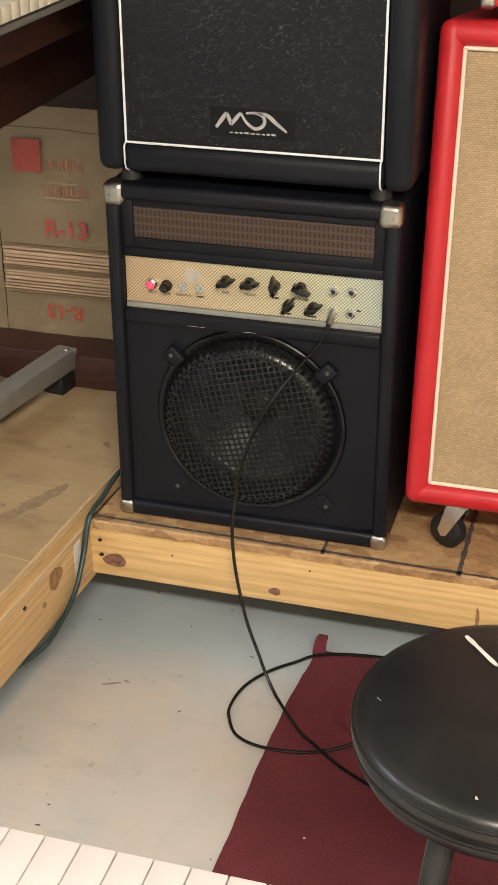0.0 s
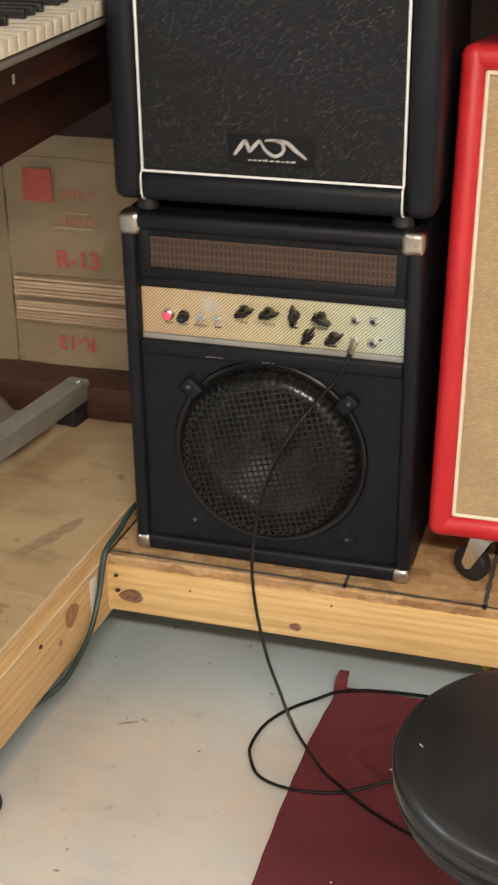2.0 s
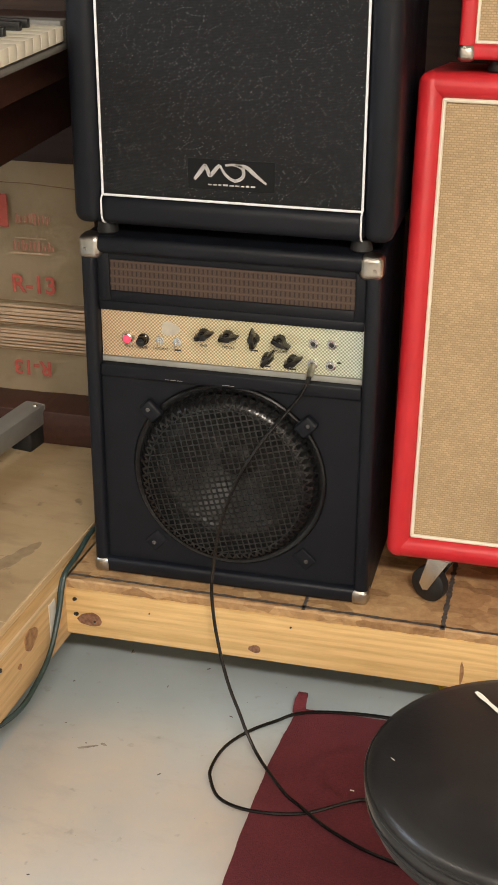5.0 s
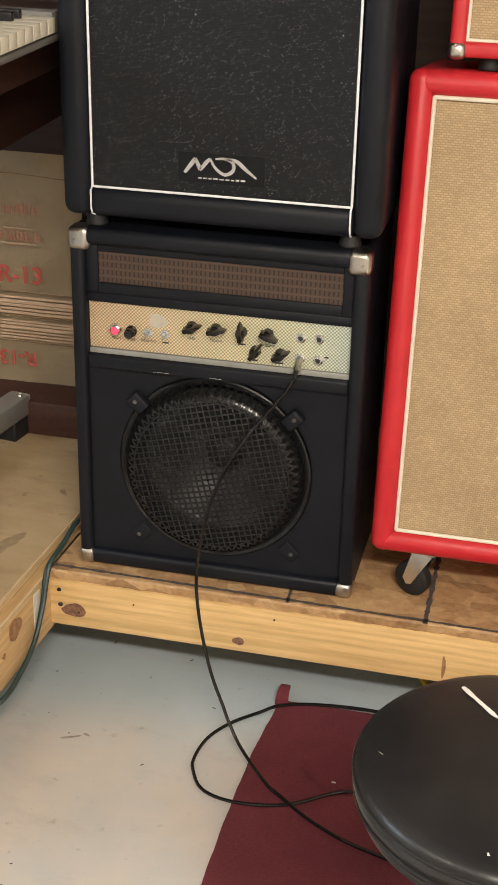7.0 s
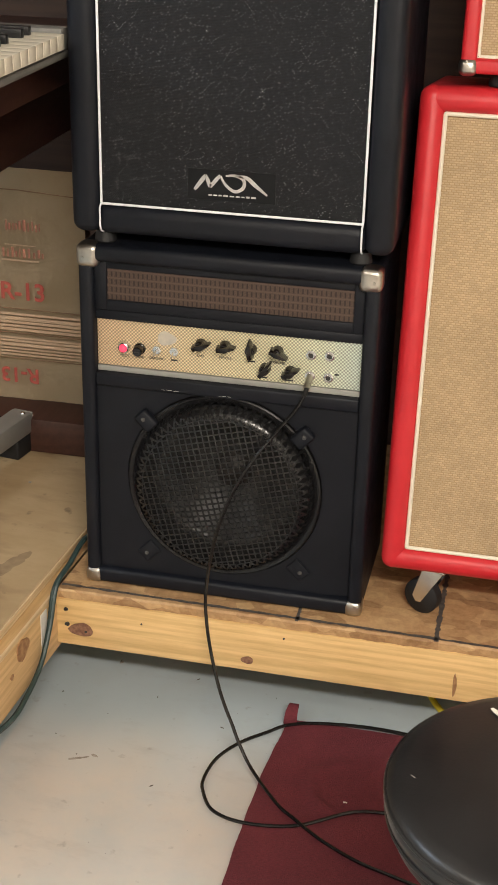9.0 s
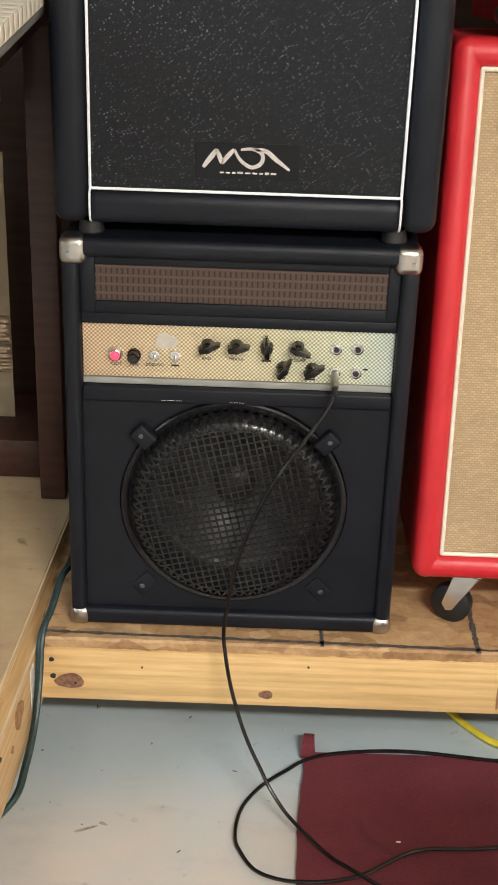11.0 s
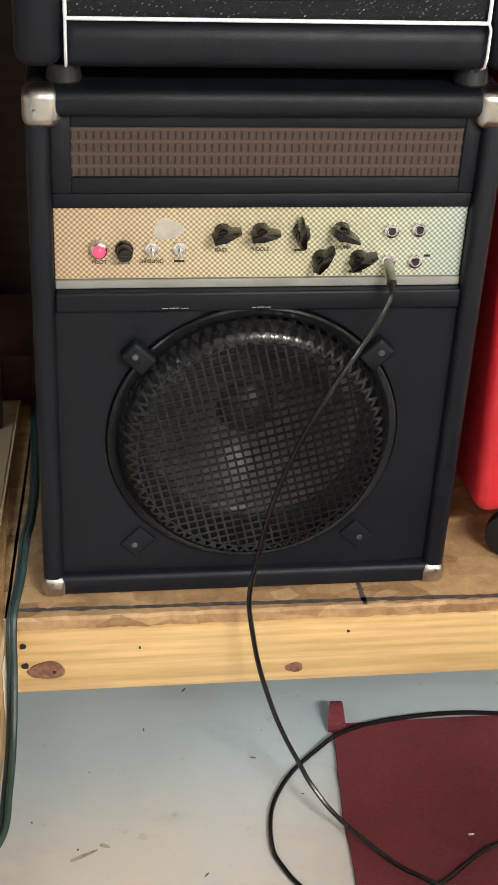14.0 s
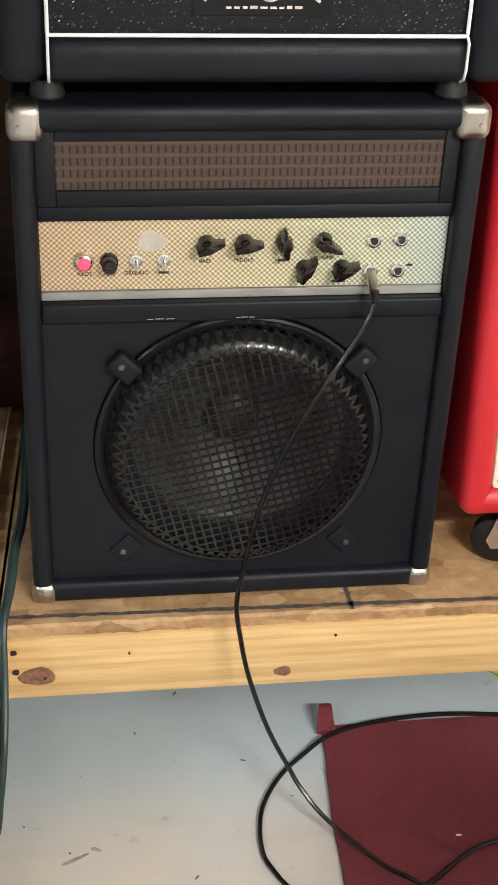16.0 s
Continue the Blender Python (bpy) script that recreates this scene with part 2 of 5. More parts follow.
def make_plywood():
    m, nt, p = nodes_of("worn_plywood")
    v = coords(nt)
    g = tex_noise(nt, coords(nt, (5.0, 16, 16), (0, 0, 12)), 2.0, 6.0, 0.65)
    big = tex_noise(nt, v, 3.5, 5.0, 0.6)
    c = ramp(nt, big, ((0.3, (0.44, 0.31, 0.165)), (0.7, (0.60, 0.45, 0.26))))
    c = mix(nt, 0.22, c, ramp(nt, g, ((0.3, (0.30, 0.19, 0.09)), (0.7, (0.60, 0.45, 0.27)))))
    c = mix(nt, ramp(nt, tex_noise(nt, coords(nt, (1, 2.2, 1), (0, 0, 30)), 6.0, 4.0), ((0.54, (0, 0, 0)), (0.72, (0.65, 0.65, 0.65)))), c, (0.24, 0.155, 0.085))
    c = mix(nt, ramp(nt, tex_noise(nt, v, 34.0, 3.0), ((0.64, (0, 0, 0)), (0.74, (0.6, 0.6, 0.6)))), c, (0.12, 0.075, 0.045))
    nt.links.new(c, p.inputs["Base Color"])
    p.inputs["Roughness"].default_value = 0.55
    bumped(nt, p, g, 0.2, 0.001)
    return m


def make_floor():
    m, nt, p = nodes_of("grey_painted_concrete")
    v = coords(nt)
    c = ramp(nt, tex_noise(nt, v, 3.2, 5.0), ((0.3, (0.43, 0.505, 0.535)), (0.7, (0.51, 0.58, 0.605))))
    # tan towards the front, blue-grey in a band beside the platforms
    sep = nt.nodes.new("ShaderNodeSeparateXYZ")
    nt.links.new(v, sep.inputs[0])
    skew = nt.nodes.new("ShaderNodeMath")
    skew.operation = "MULTIPLY_ADD"
    skew.inputs[1].default_value = -0.058
    nt.links.new(sep.outputs[1], skew.inputs[0])
    nt.links.new(sep.outputs[0], skew.inputs[2])
    tan_mask = None
    for src, lo, hi in ((sep.outputs[1], -0.03, -0.26), (skew.outputs[0], -0.306, -0.294)):
        r = nt.nodes.new("ShaderNodeMapRange")
        r.interpolation_type = "SMOOTHSTEP"
        r.inputs["From Min"].default_value, r.inputs["From Max"].default_value = lo, hi
        nt.links.new(src, r.inputs["Value"])
        if tan_mask is None:
            tan_mask = r.outputs[0]
        else:
            mu = nt.nodes.new("ShaderNodeMath")
            mu.operation = "MULTIPLY"
            nt.links.new(tan_mask, mu.inputs[0])
            nt.links.new(r.outputs[0], mu.inputs[1])
            tan_mask = mu.outputs[0]
    patchy = ramp(nt, tex_noise(nt, v, 6.0, 6.0, 0.65), ((0.25, (0.45,) * 3), (0.6, (1.0,) * 3)))
    c = mix(nt, mix(nt, 1.0, tan_mask, patchy, "MULTIPLY"), c, (0.65, 0.590, 0.525))
    c = mix(nt, ramp(nt, tex_noise(nt, v, 11.0, 6.0, 0.7), ((0.52, (0, 0, 0)), (0.78, (0.16, 0.16, 0.16)))), c, (0.40, 0.36, 0.32))
    c = mix(nt, ramp(nt, tex_noise(nt, v, 38.0, 3.0), ((0.66, (0, 0, 0)), (0.76, (0.45, 0.45, 0.45)))), c, (0.24, 0.22, 0.20))
    c = mix(nt, ramp(nt, tex_noise(nt, coords(nt, (1, 2.6, 1), (0, 0, 35)), 7.0, 5.0, 0.7), ((0.55, (0, 0, 0)), (0.80, (0.28, 0.28, 0.28)))), c, (0.27, 0.245, 0.22))
    c = mix(nt, ramp(nt, tex_noise(nt, coords(nt, (1, 1, 1), (0, 0, 40)), 150.0, 2.0), ((0.75, (0, 0, 0)), (0.79, (0.8, 0.8, 0.8)))), c, (0.10, 0.09, 0.085))
    nt.links.new(c, p.inputs["Base Color"])
    nt.links.new(ramp(nt, tex_noise(nt, v, 14.0), ((0.3, (0.38,) * 3), (0.7, (0.55,) * 3))), p.inputs["Roughness"])
    bumped(nt, p, tex_noise(nt, v, 120.0, 3.0), 0.12, 0.001)
    return m


def make_rug():
    m, nt, p = nodes_of("burgundy_rug_pile")
    v = coords(nt)
    c = ramp(nt, tex_noise(nt, v, 9.0, 5.0), ((0.3, (0.095, 0.013, 0.019)), (0.7, (0.170, 0.027, 0.035))))
    c = mix(nt, 0.4, c, ramp(nt, tex_noise(nt, coords(nt, (1, 6, 1)), 160.0, 3.0), ((0.35, (0.065, 0.009, 0.015)), (0.65, (0.20, 0.034, 0.048)))))
    nt.links.new(c, p.inputs["Base Color"])
    p.inputs["Roughness"].default_value = 0.95
    bumped(nt, p, tex_noise(nt, v, 520.0, 2.0), 0.6, 0.003)
    return m


def make_sparkle():
    """Black woven grille cloth with silver threads that catch the light."""
    m, nt, p = nodes_of("black_silver_grille_cloth")
    v = coords(nt, (1, 1, 1), (90, 0, 0))
    st = nt.nodes.new("ShaderNodeMapping")
    st.inputs["Scale"].default_value = (250, 1, 1150)
    nt.links.new(coords(nt, (1, 1, 1), (0, 38, 0)), st.inputs[0])
    vec = st.outputs[0]
    vo = node(nt, "ShaderNodeTexVoronoi", Scale=1.0)
    nt.links.new(vec, vo.inputs["Vector"])
    sep = nt.nodes.new("ShaderNodeSeparateColor")
    nt.links.new(vo.outputs["Color"], sep.inputs[0])
    clump = ramp(nt, tex_noise(nt, coords(nt), 26.0, 3.0), ((0.35, (0.25,) * 3), (0.62, (1,) * 3)))
    fleck = mix(nt, 1.0, ramp(nt, sep.outputs[0], ((0.835, (0,) * 3), (0.855, (1,) * 3))), clump, "MULTIPLY")
    core = ramp(nt, vo.outputs["Distance"], ((0.16, (1,) * 3), (0.36, (0,) * 3)))
    fl = mix(nt, 1.0, fleck, core, "MULTIPLY")
    # the silver threads run aslant; each is turned a little about its own length
    def spread(src, lo, hi):
        mr = nt.nodes.new("ShaderNodeMapRange")
        mr.inputs["To Min"].default_value, mr.inputs["To Max"].default_value = lo, hi
        nt.links.new(src, mr.inputs["Value"])
        return mr.outputs[0]
    along, across = spread(sep.outputs[1], -0.14, 0.175), spread(sep.outputs[2], -0.19, 0.19)
    tilt = nt.nodes.new("ShaderNodeCombineXYZ")
    for op, dst in (("SUBTRACT", 0), ("ADD", 2)):
        ma, half = nt.nodes.new("ShaderNodeMath"), nt.nodes.new("ShaderNodeMath")
        ma.operation = op
        nt.links.new(along, ma.inputs[0])
        nt.links.new(across, ma.inputs[1])
        half.inputs[1].default_value = 0.5
        nt.links.new(ma.outputs[0], half.inputs[0])
        nt.links.new(half.outputs[0], tilt.inputs[dst])
    nm = nt.nodes.new("ShaderNodeNormalMap")
    nm.space = "OBJECT"
    nt.links.new(tilt.outputs[0], nm.inputs["Color"])
    br = node(nt, "ShaderNodeTexBrick", Scale=1.0, Mortar_Size=0.0004, Mortar_Smooth=0.6, Brick_Width=0.0030, Row_Height=0.0019)
    nt.links.new(v, br.inputs["Vector"])
    br.inputs["Color1"].default_value, br.inputs["Color2"].default_value = (0.0062, 0.0074, 0.0106, 1), (0.0118, 0.0138, 0.0182, 1)
    br.inputs["Mortar"].default_value = (0.004, 0.004, 0.005, 1)
    nt.links.new(mix(nt, fl, br.outputs["Color"], (0.50, 0.51, 0.54)), p.inputs["Base Color"])
    nt.links.new(fl, p.inputs["Metallic"])
    p.inputs["Specular IOR Level"].default_value = 0.38
    nt.links.new(ramp(nt, fl, ((0.0, (0.7,) * 3), (1.0, (0.15,) * 3))), p.inputs["Roughness"])
    inv = nt.nodes.new("ShaderNodeInvert")
    nt.links.new(br.outputs["Fac"], inv.inputs["Color"])
    bu = nt.nodes.new("ShaderNodeBump")
    bu.inputs["Strength"].default_value, bu.inputs["Distance"].default_value = 0.6, 0.0008
    nt.links.new(inv.outputs[0], bu.inputs["Height"])
    both = nt.nodes.new("ShaderNodeMix")
    both.data_type = "VECTOR"
    nt.links.new(fl, both.inputs[0])
    nt.links.new(bu.outputs[0], both.inputs[4])
    nt.links.new(nm.outputs[0], both.inputs[5])
    nt.links.new(both.outputs[1], p.inputs["Normal"])
    return m


def make_foil():
    """Prismatic foil: warm gold that runs to green and blue along its length, stamped with small lozenges."""
    m, nt, p = nodes_of("prismatic_foil_panel")
    tc = coords(nt)
    sx = nt.nodes.new("ShaderNodeSeparateXYZ")
    nt.links.new(tc, sx.inputs[0])
    mr = node(nt, "ShaderNodeMapRange")
    mr.inputs["From Min"].default_value, mr.inputs["From Max"].default_value = -0.19, 0.19
    nt.links.new(sx.outputs[0], mr.inputs["Value"])
    hue = ramp(nt, mr.outputs[0], ((0.0, (0.90, 0.66, 0.42)), (0.35, (0.95, 0.80, 0.52)), (0.6, (0.94, 0.87, 0.58)), (0.85, (0.85, 0.88, 0.66)), (1.0, (0.76, 0.86, 0.76))))
    vo = node(nt, "ShaderNodeTexVoronoi", Scale=1.0, Randomness=0.0)
    vo.distance = "MANHATTAN"
    nt.links.new(coords(nt, (270, 1, 270), (0, 45, 0)), vo.inputs["Vector"])
    cell = ramp(nt, vo.outputs["Distance"], ((0.18, (1.0,) * 3), (0.75, (0.36,) * 3)))
    c = mix(nt, 1.0, hue, cell, "MULTIPLY")
    wear = ramp(nt, tex_noise(nt, tc, 28.0, 4.0), ((0.62, (0,) * 3), (0.74, (0.6,) * 3)))
    c = mix(nt, wear, c, (0.62, 0.58, 0.50))
    nt.links.new(c, p.inputs["Base Color"])
    p.inputs["Metallic"].default_value = 0.3
    p.inputs["Roughness"].default_value = 0.4
    bumped(nt, p, vo.outputs["Distance"], 0.5, 0.001)
    return m


def make_kraft():
    m, nt, p = nodes_of("kraft_paper_facing")
    v = coords(nt)
    c = ramp(nt, tex_noise(nt, v, 5.0, 5.0), ((0.3, (0.46, 0.345, 0.205)), (0.7, (0.61, 0.480, 0.305))))
    c = mix(nt, ramp(nt, tex_noise(nt, v, 24.0, 4.0), ((0.6, (0,) * 3), (0.78, (0.4,) * 3))), c, (0.32, 0.21, 0.115))
    nt.links.new(c, p.inputs["Base Color"])
    p.inputs["Roughness"].default_value = 0.6
    bumped(nt, p, tex_noise(nt, v, 22.0, 5.0), 0.3, 0.006)
    return m


def make_jewel():
    m, nt, p = nodes_of("lit_red_jewel")
    p.inputs["Base Color"].default_value = (0.6, 0.02, 0.03, 1)
    p.inputs["Roughness"].default_value = 0.2
    p.inputs["Emission Color"].default_value = (1.0, 0.07, 0.13, 1)
    p.inputs["Emission Strength"].default_value = 1.15
    return m


def make_tape():
    m, nt, p = nodes_of("yellow_warning_tape")
    v = coords(nt, (1, 1, 1))
    ch = node(nt, "ShaderNodeTexWave", Scale=9.0, Distortion=0.0)
    ch.bands_direction = "Z"
    nt.links.new(v, ch.inputs["Vector"])
    nt.links.new(ramp(nt, ch.outputs["Fac"], ((0.78, (0.78, 0.60, 0.03)), (0.86, (0.03, 0.03, 0.02)))), p.inputs["Base Color"])
    p.inputs["Roughness"].default_value = 0.4
    return m


M_OSB, M_PLY, M_FLOOR, M_RUG = make_osb(), make_plywood(), make_floor(), make_rug()
M_SPARKLE, M_FOIL, M_KRAFT, M_JEWEL, M_TAPE = make_sparkle(), make_foil(), make_kraft(), make_jewel(), make_tape()


# ---------------------------------------------------------------- mesh helpers
def thing(name, at, label, category, group="", kind="", rz=0.0):
    ob = new(name)
    ob.empty_display_size = 0.05
    ob.matrix_world = pose(*at, 0, 0, rz)
    return tagged(ob, label, category, group, kind)


def mesh_of(name, bm, material, smooth=True):
    bmesh.ops.recalc_face_normals(bm, faces=bm.faces[:])
    me = bpy.data.meshes.new(name)
    bm.to_mesh(me)
    bm.free()
    me.materials.append(material)
    if smooth:
        me.shade_smooth()
        me.set_sharp_from_angle(angle=radians(40))
    return me


def part(name, bm, material, parent=None, label="", kind=""):
    ob = new(name, mesh_of(name, bm, material))
    if parent:
        ob.parent = parent
    return tagged(ob, label, kind=kind)


def setting(name, bm, material, label, category):
    ob = new(name, mesh_of(name, bm, material))
    return tagged(ob, label, category, kind="structure")


def box(x0, x1, y0, y1, z0, z1, bevel=0.0, seg=3, bm=None):
    own = bmesh.new()
    bmesh.ops.create_cube(own, size=1.0)
    for v in own.verts:
        v.co = Vector((x0 + (x1 - x0) * (v.co.x + 0.5), y0 + (y1 - y0) * (v.co.y + 0.5), z0 + (z1 - z0) * (v.co.z + 0.5)))
    if bevel:
        bmesh.ops.bevel(own, geom=own.edges[:], offset=bevel, segments=seg, profile=0.5, affect="EDGES")
    if bm is None:
        return own
    return merge(bm, own)


def merge(bm, other):
    me = bpy.data.meshes.new("tmp")
    other.to_mesh(me)
    other.free()
    bm.from_mesh(me)
    bpy.data.meshes.remove(me)
    return bm


def lathe(profile, steps=32, axis="z", at=(0, 0, 0)):
    """A turned solid from (radius, height) pairs, about z, or facing -y."""
    bm = bmesh.new()
    rings = []
    for r, h in profile:
        if r < 1e-6:
            rings.append([bm.verts.new((0, 0, h))])
        else:
            rings.append([bm.verts.new((r * math.cos(2 * math.pi * k / steps), r * math.sin(2 * math.pi * k / steps), h)) for k in range(steps)])
    for a, b in zip(rings, rings[1:]):
        for k in range(steps):
            j = (k + 1) % steps
            if len(a) == 1 and len(b) == 1:
                continue
            if len(a) == 1:
                bm.faces.new((a[0], b[k], b[j]))
            elif len(b) == 1:
                bm.faces.new((a[k], b[0], a[j]))
            else:
                bm.faces.new((a[k], b[k], b[j], a[j]))
    turn = Matrix.Identity(4)
    if axis == "y":
        turn = Matrix.Rotation(radians(90), 4, "X")
    if axis == "x":
        turn = Matrix.Rotation(radians(90), 4, "Y")
    bmesh.ops.transform(bm, matrix=Matrix.Translation(at) @ turn, verts=bm.verts)
    return bm


def smooth_path(points, per=8):
    """Catmull-Rom through the points."""
    p = [Vector(q) for q in points]
    p = [2 * p[0] - p[1]] + p + [2 * p[-1] - p[-2]]
    out = []
    for a, b, c, d in zip(p, p[1:], p[2:], p[3:]):
        for k in range(per):
            t = k / per
            out.append(0.5 * (2 * b + (c - a) * t + (2 * a - 5 * b + 4 * c - d) * t * t + (3 * b - a - 3 * c + d) * t ** 3))
    out.append(p[-2])
    return out


def tube(points, radius, sides=8, closed=False, bm=None):
    bm = bm or bmesh.new()
    n = len(points)
    rings = []
    s = None
    for i, q in enumerate(points):
        a, b = (points[(i - 1) % n], points[(i + 1) % n]) if closed else (points[max(i - 1, 0)], points[min(i + 1, n - 1)])
        d = (Vector(b) - Vector(a)).normalized()
        if s is None:
            s = d.cross(Vector((0, 0, 1)))
            if s.length < 0.2:
                s = d.cross(Vector((0, 1, 0)))
        s = (s - d * s.dot(d)).normalized()
        w = s.cross(d)
        rings.append([bm.verts.new(Vector(q) + radius * (math.cos(2 * math.pi * k / sides) * s + math.sin(2 * math.pi * k / sides) * w)) for k in range(sides)])
    pairs = list(zip(rings, rings[1:])) + ([(rings[-1], rings[0])] if closed else [])
    for a, b in pairs:
        for k in range(sides):
            j = (k + 1) % sides
            bm.faces.new((a[k], a[j], b[j], b[k]))
    if not closed:
        bm.faces.new(rings[0][::-1])
        bm.faces.new(rings[-1])
    return bm


def words(name, text, size, material, parent, at, rx=90.0, ry=0.0, rz=0.0, align="CENTER", bold=0.0):
    cu = bpy.data.curves.new(name, "FONT")
    cu.body, cu.size, cu.extrude, cu.offset, cu.align_x = text, size, 0.0002, bold, align
    tmp = bpy.data.objects.new(name, cu)
    me = bpy.data.meshes.new_from_object(tmp)
    bpy.data.objects.remove(tmp)
    me.materials.append(material)
    ob = new(name, me)
    ob.parent = parent
    ob.matrix_basis = pose(*at, rx, ry, rz)
    return ob


def blob(cx, cz, rx, rz, y, seed, thick=0.0015, steps=18):
    """A flat, uneven patch facing -y."""
    rnd = random.Random(seed)
    bm = bmesh.new()
    ph = rnd.random() * 6
    ring = []
    for k in range(steps):
        a = 2 * math.pi * k / steps
        w = 1 + 0.10 * math.sin(3 * a + ph) + 0.06 * rnd.uniform(-1, 1)
        ring.append((cx + rx * w * math.cos(a), cz + rz * w * math.sin(a)))
    front = [bm.verts.new((x, y - thick, z)) for x, z in ring]
    back = [bm.verts.new((x, y + 0.001, z)) for x, z in ring]
    bm.faces.new(front)
    for k in range(steps):
        j = (k + 1) % steps
        bm.faces.new((front[k], front[j], back[j], back[k]))
    return bm


# ---------------------------------------------------------------- room
floor = setting("floor", box(-2.0, 2.4, -3.2, 1.0, -0.12, 0.0), M_FLOOR, "grey painted concrete floor with scuffs and stains", "floor")
setting("wall_north", box(-2.0, 2.4, 0.62, 0.74, 0.0, 2.45), M_WALLWOOD, "dark brown wooden wall behind the platforms", "wall")
setting("wall_south", box(-2.0, 2.4, -3.3, -3.2, 0.0, 2.45), M_WALL, "pale painted block wall", "wall")
setting("wall_east", box(2.4, 2.5, -3.3, 0.74, 0.0, 2.45), M_WALL, "pale painted block wall", "wall")
setting("wall_west", box(-2.1, -2.0, -3.3, 0.74, 0.0, 2.45), M_WALL, "pale painted block wall", "wall")
setting("ceiling", box(-2.1, 2.5, -3.3, 0.74, 2.45, 2.55), M_CEIL, "white basement ceiling", "ceiling")

TOP = 0.2165     # top of the main platform
FRONT = -0.073   # its front board


# ---------------------------------------------------------------- platforms
def main_platform():
    p = thing("platform", (0, 0, 0), "low pine stage platform with a marked chipboard top", "platform")
    part("front_board", box(-0.262, 1.6, FRONT, FRONT + 0.038, 0.118, 0.2005, 0.003, 2), M_PINE, p, "yellow pine board with dark knots")
    # chipboard deck with a ragged front edge
    bm = bmesh.new()
    rnd = random.Random(3)
    xs = [-0.262 + k * 0.006 for k in range(int(1.862 / 0.006) + 1)]
    rows = []
    for x in xs:
        e = FRONT + 0.003 + 0.0025 * noise.noise(Vector((x * 40, 3, 1))) + rnd.uniform(-0.0008, 0.0008)
        rows.append([bm.verts.new((x, e + 0.001, 0.2010)), bm.verts.new((x, e, TOP - 0.003)), bm.verts.new((x, e + 0.003, TOP)), bm.verts.new((x, 0.60, TOP)), bm.verts.new((x, 0.60, 0.2010))])
    for a, b in zip(rows, rows[1:]):
        for k in range(4):
            bm.faces.new((a[k], b[k], b[k + 1], a[k + 1]))
    bm.faces.new(rows[0])
    bm.faces.new(rows[-1][::-1])
    part("deck", bm, M_OSB, p, "brown chipboard deck with a rough sawn edge")
    for x in (-0.2, 0.5, 1.2):
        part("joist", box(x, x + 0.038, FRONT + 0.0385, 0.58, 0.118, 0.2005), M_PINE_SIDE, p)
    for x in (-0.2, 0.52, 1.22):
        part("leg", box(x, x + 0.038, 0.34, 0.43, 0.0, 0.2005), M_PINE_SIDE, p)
    # marker lines drawn on the deck
    def line(a, b, w, seed):
        bm, rnd, n = bmesh.new(), random.Random(seed), 90
        d = Vector((b[0] - a[0], b[1] - a[1], 0))
        s = Vector((-d.y, d.x, 0)).normalized()
        prev = None
        for k in range(n + 1):
            q = Vector((a[0], a[1], TOP + 0.0006)) + d * (k / n) + s * rnd.uniform(-0.0006, 0.0006)
            h = 0.5 * w * rnd.uniform(0.6, 1.3)
            pair = (bm.verts.new(q - s * h), bm.verts.new(q + s * h))
            if prev:
                bm.faces.new((prev[0], pair[0], pair[1], prev[1]))
            prev = pair
        part("marker_line", bm, M_INK, p, "rough black marker line")
    line((-0.255, -0.0545), (0.62, -0.0675), 0.0064, 1)
    line((0.1225, -0.069), (0.121, -0.020), 0.0055, 2)
    line((0.3325, -0.0715), (0.330, 0.30), 0.0075, 3)
    # knots and nail holes of the board
    part("knot", blob(-0.219, 0.149, 0.0195, 0.0118, FRONT, 5), M_KNOT, p, "dark brown knot")
    part("knot", blob(0.049, 0.138, 0.0095, 0.0064, FRONT, 6), M_KNOT, p, "dark brown knot")
    part("knot", blob(0.366, 0.1465, 0.003, 0.020, FRONT, 8, 0.0008), M_PALEKNOT, p, "thin dark resin streak")
    for x, z, r in ((-0.2430, 0.1840, 0.0034), (-0.2415, 0.1570, 0.0038), (-0.12, 0.1758, 0.0012), (0.105, 0.186, 0.0014), (-0.211, 0.147, 0.0022)):
        part("nail_hole", blob(x, z, r, r * 0.8, FRONT - 0.001, int(x * 999) + 50), M_PRINT, p)
    return p


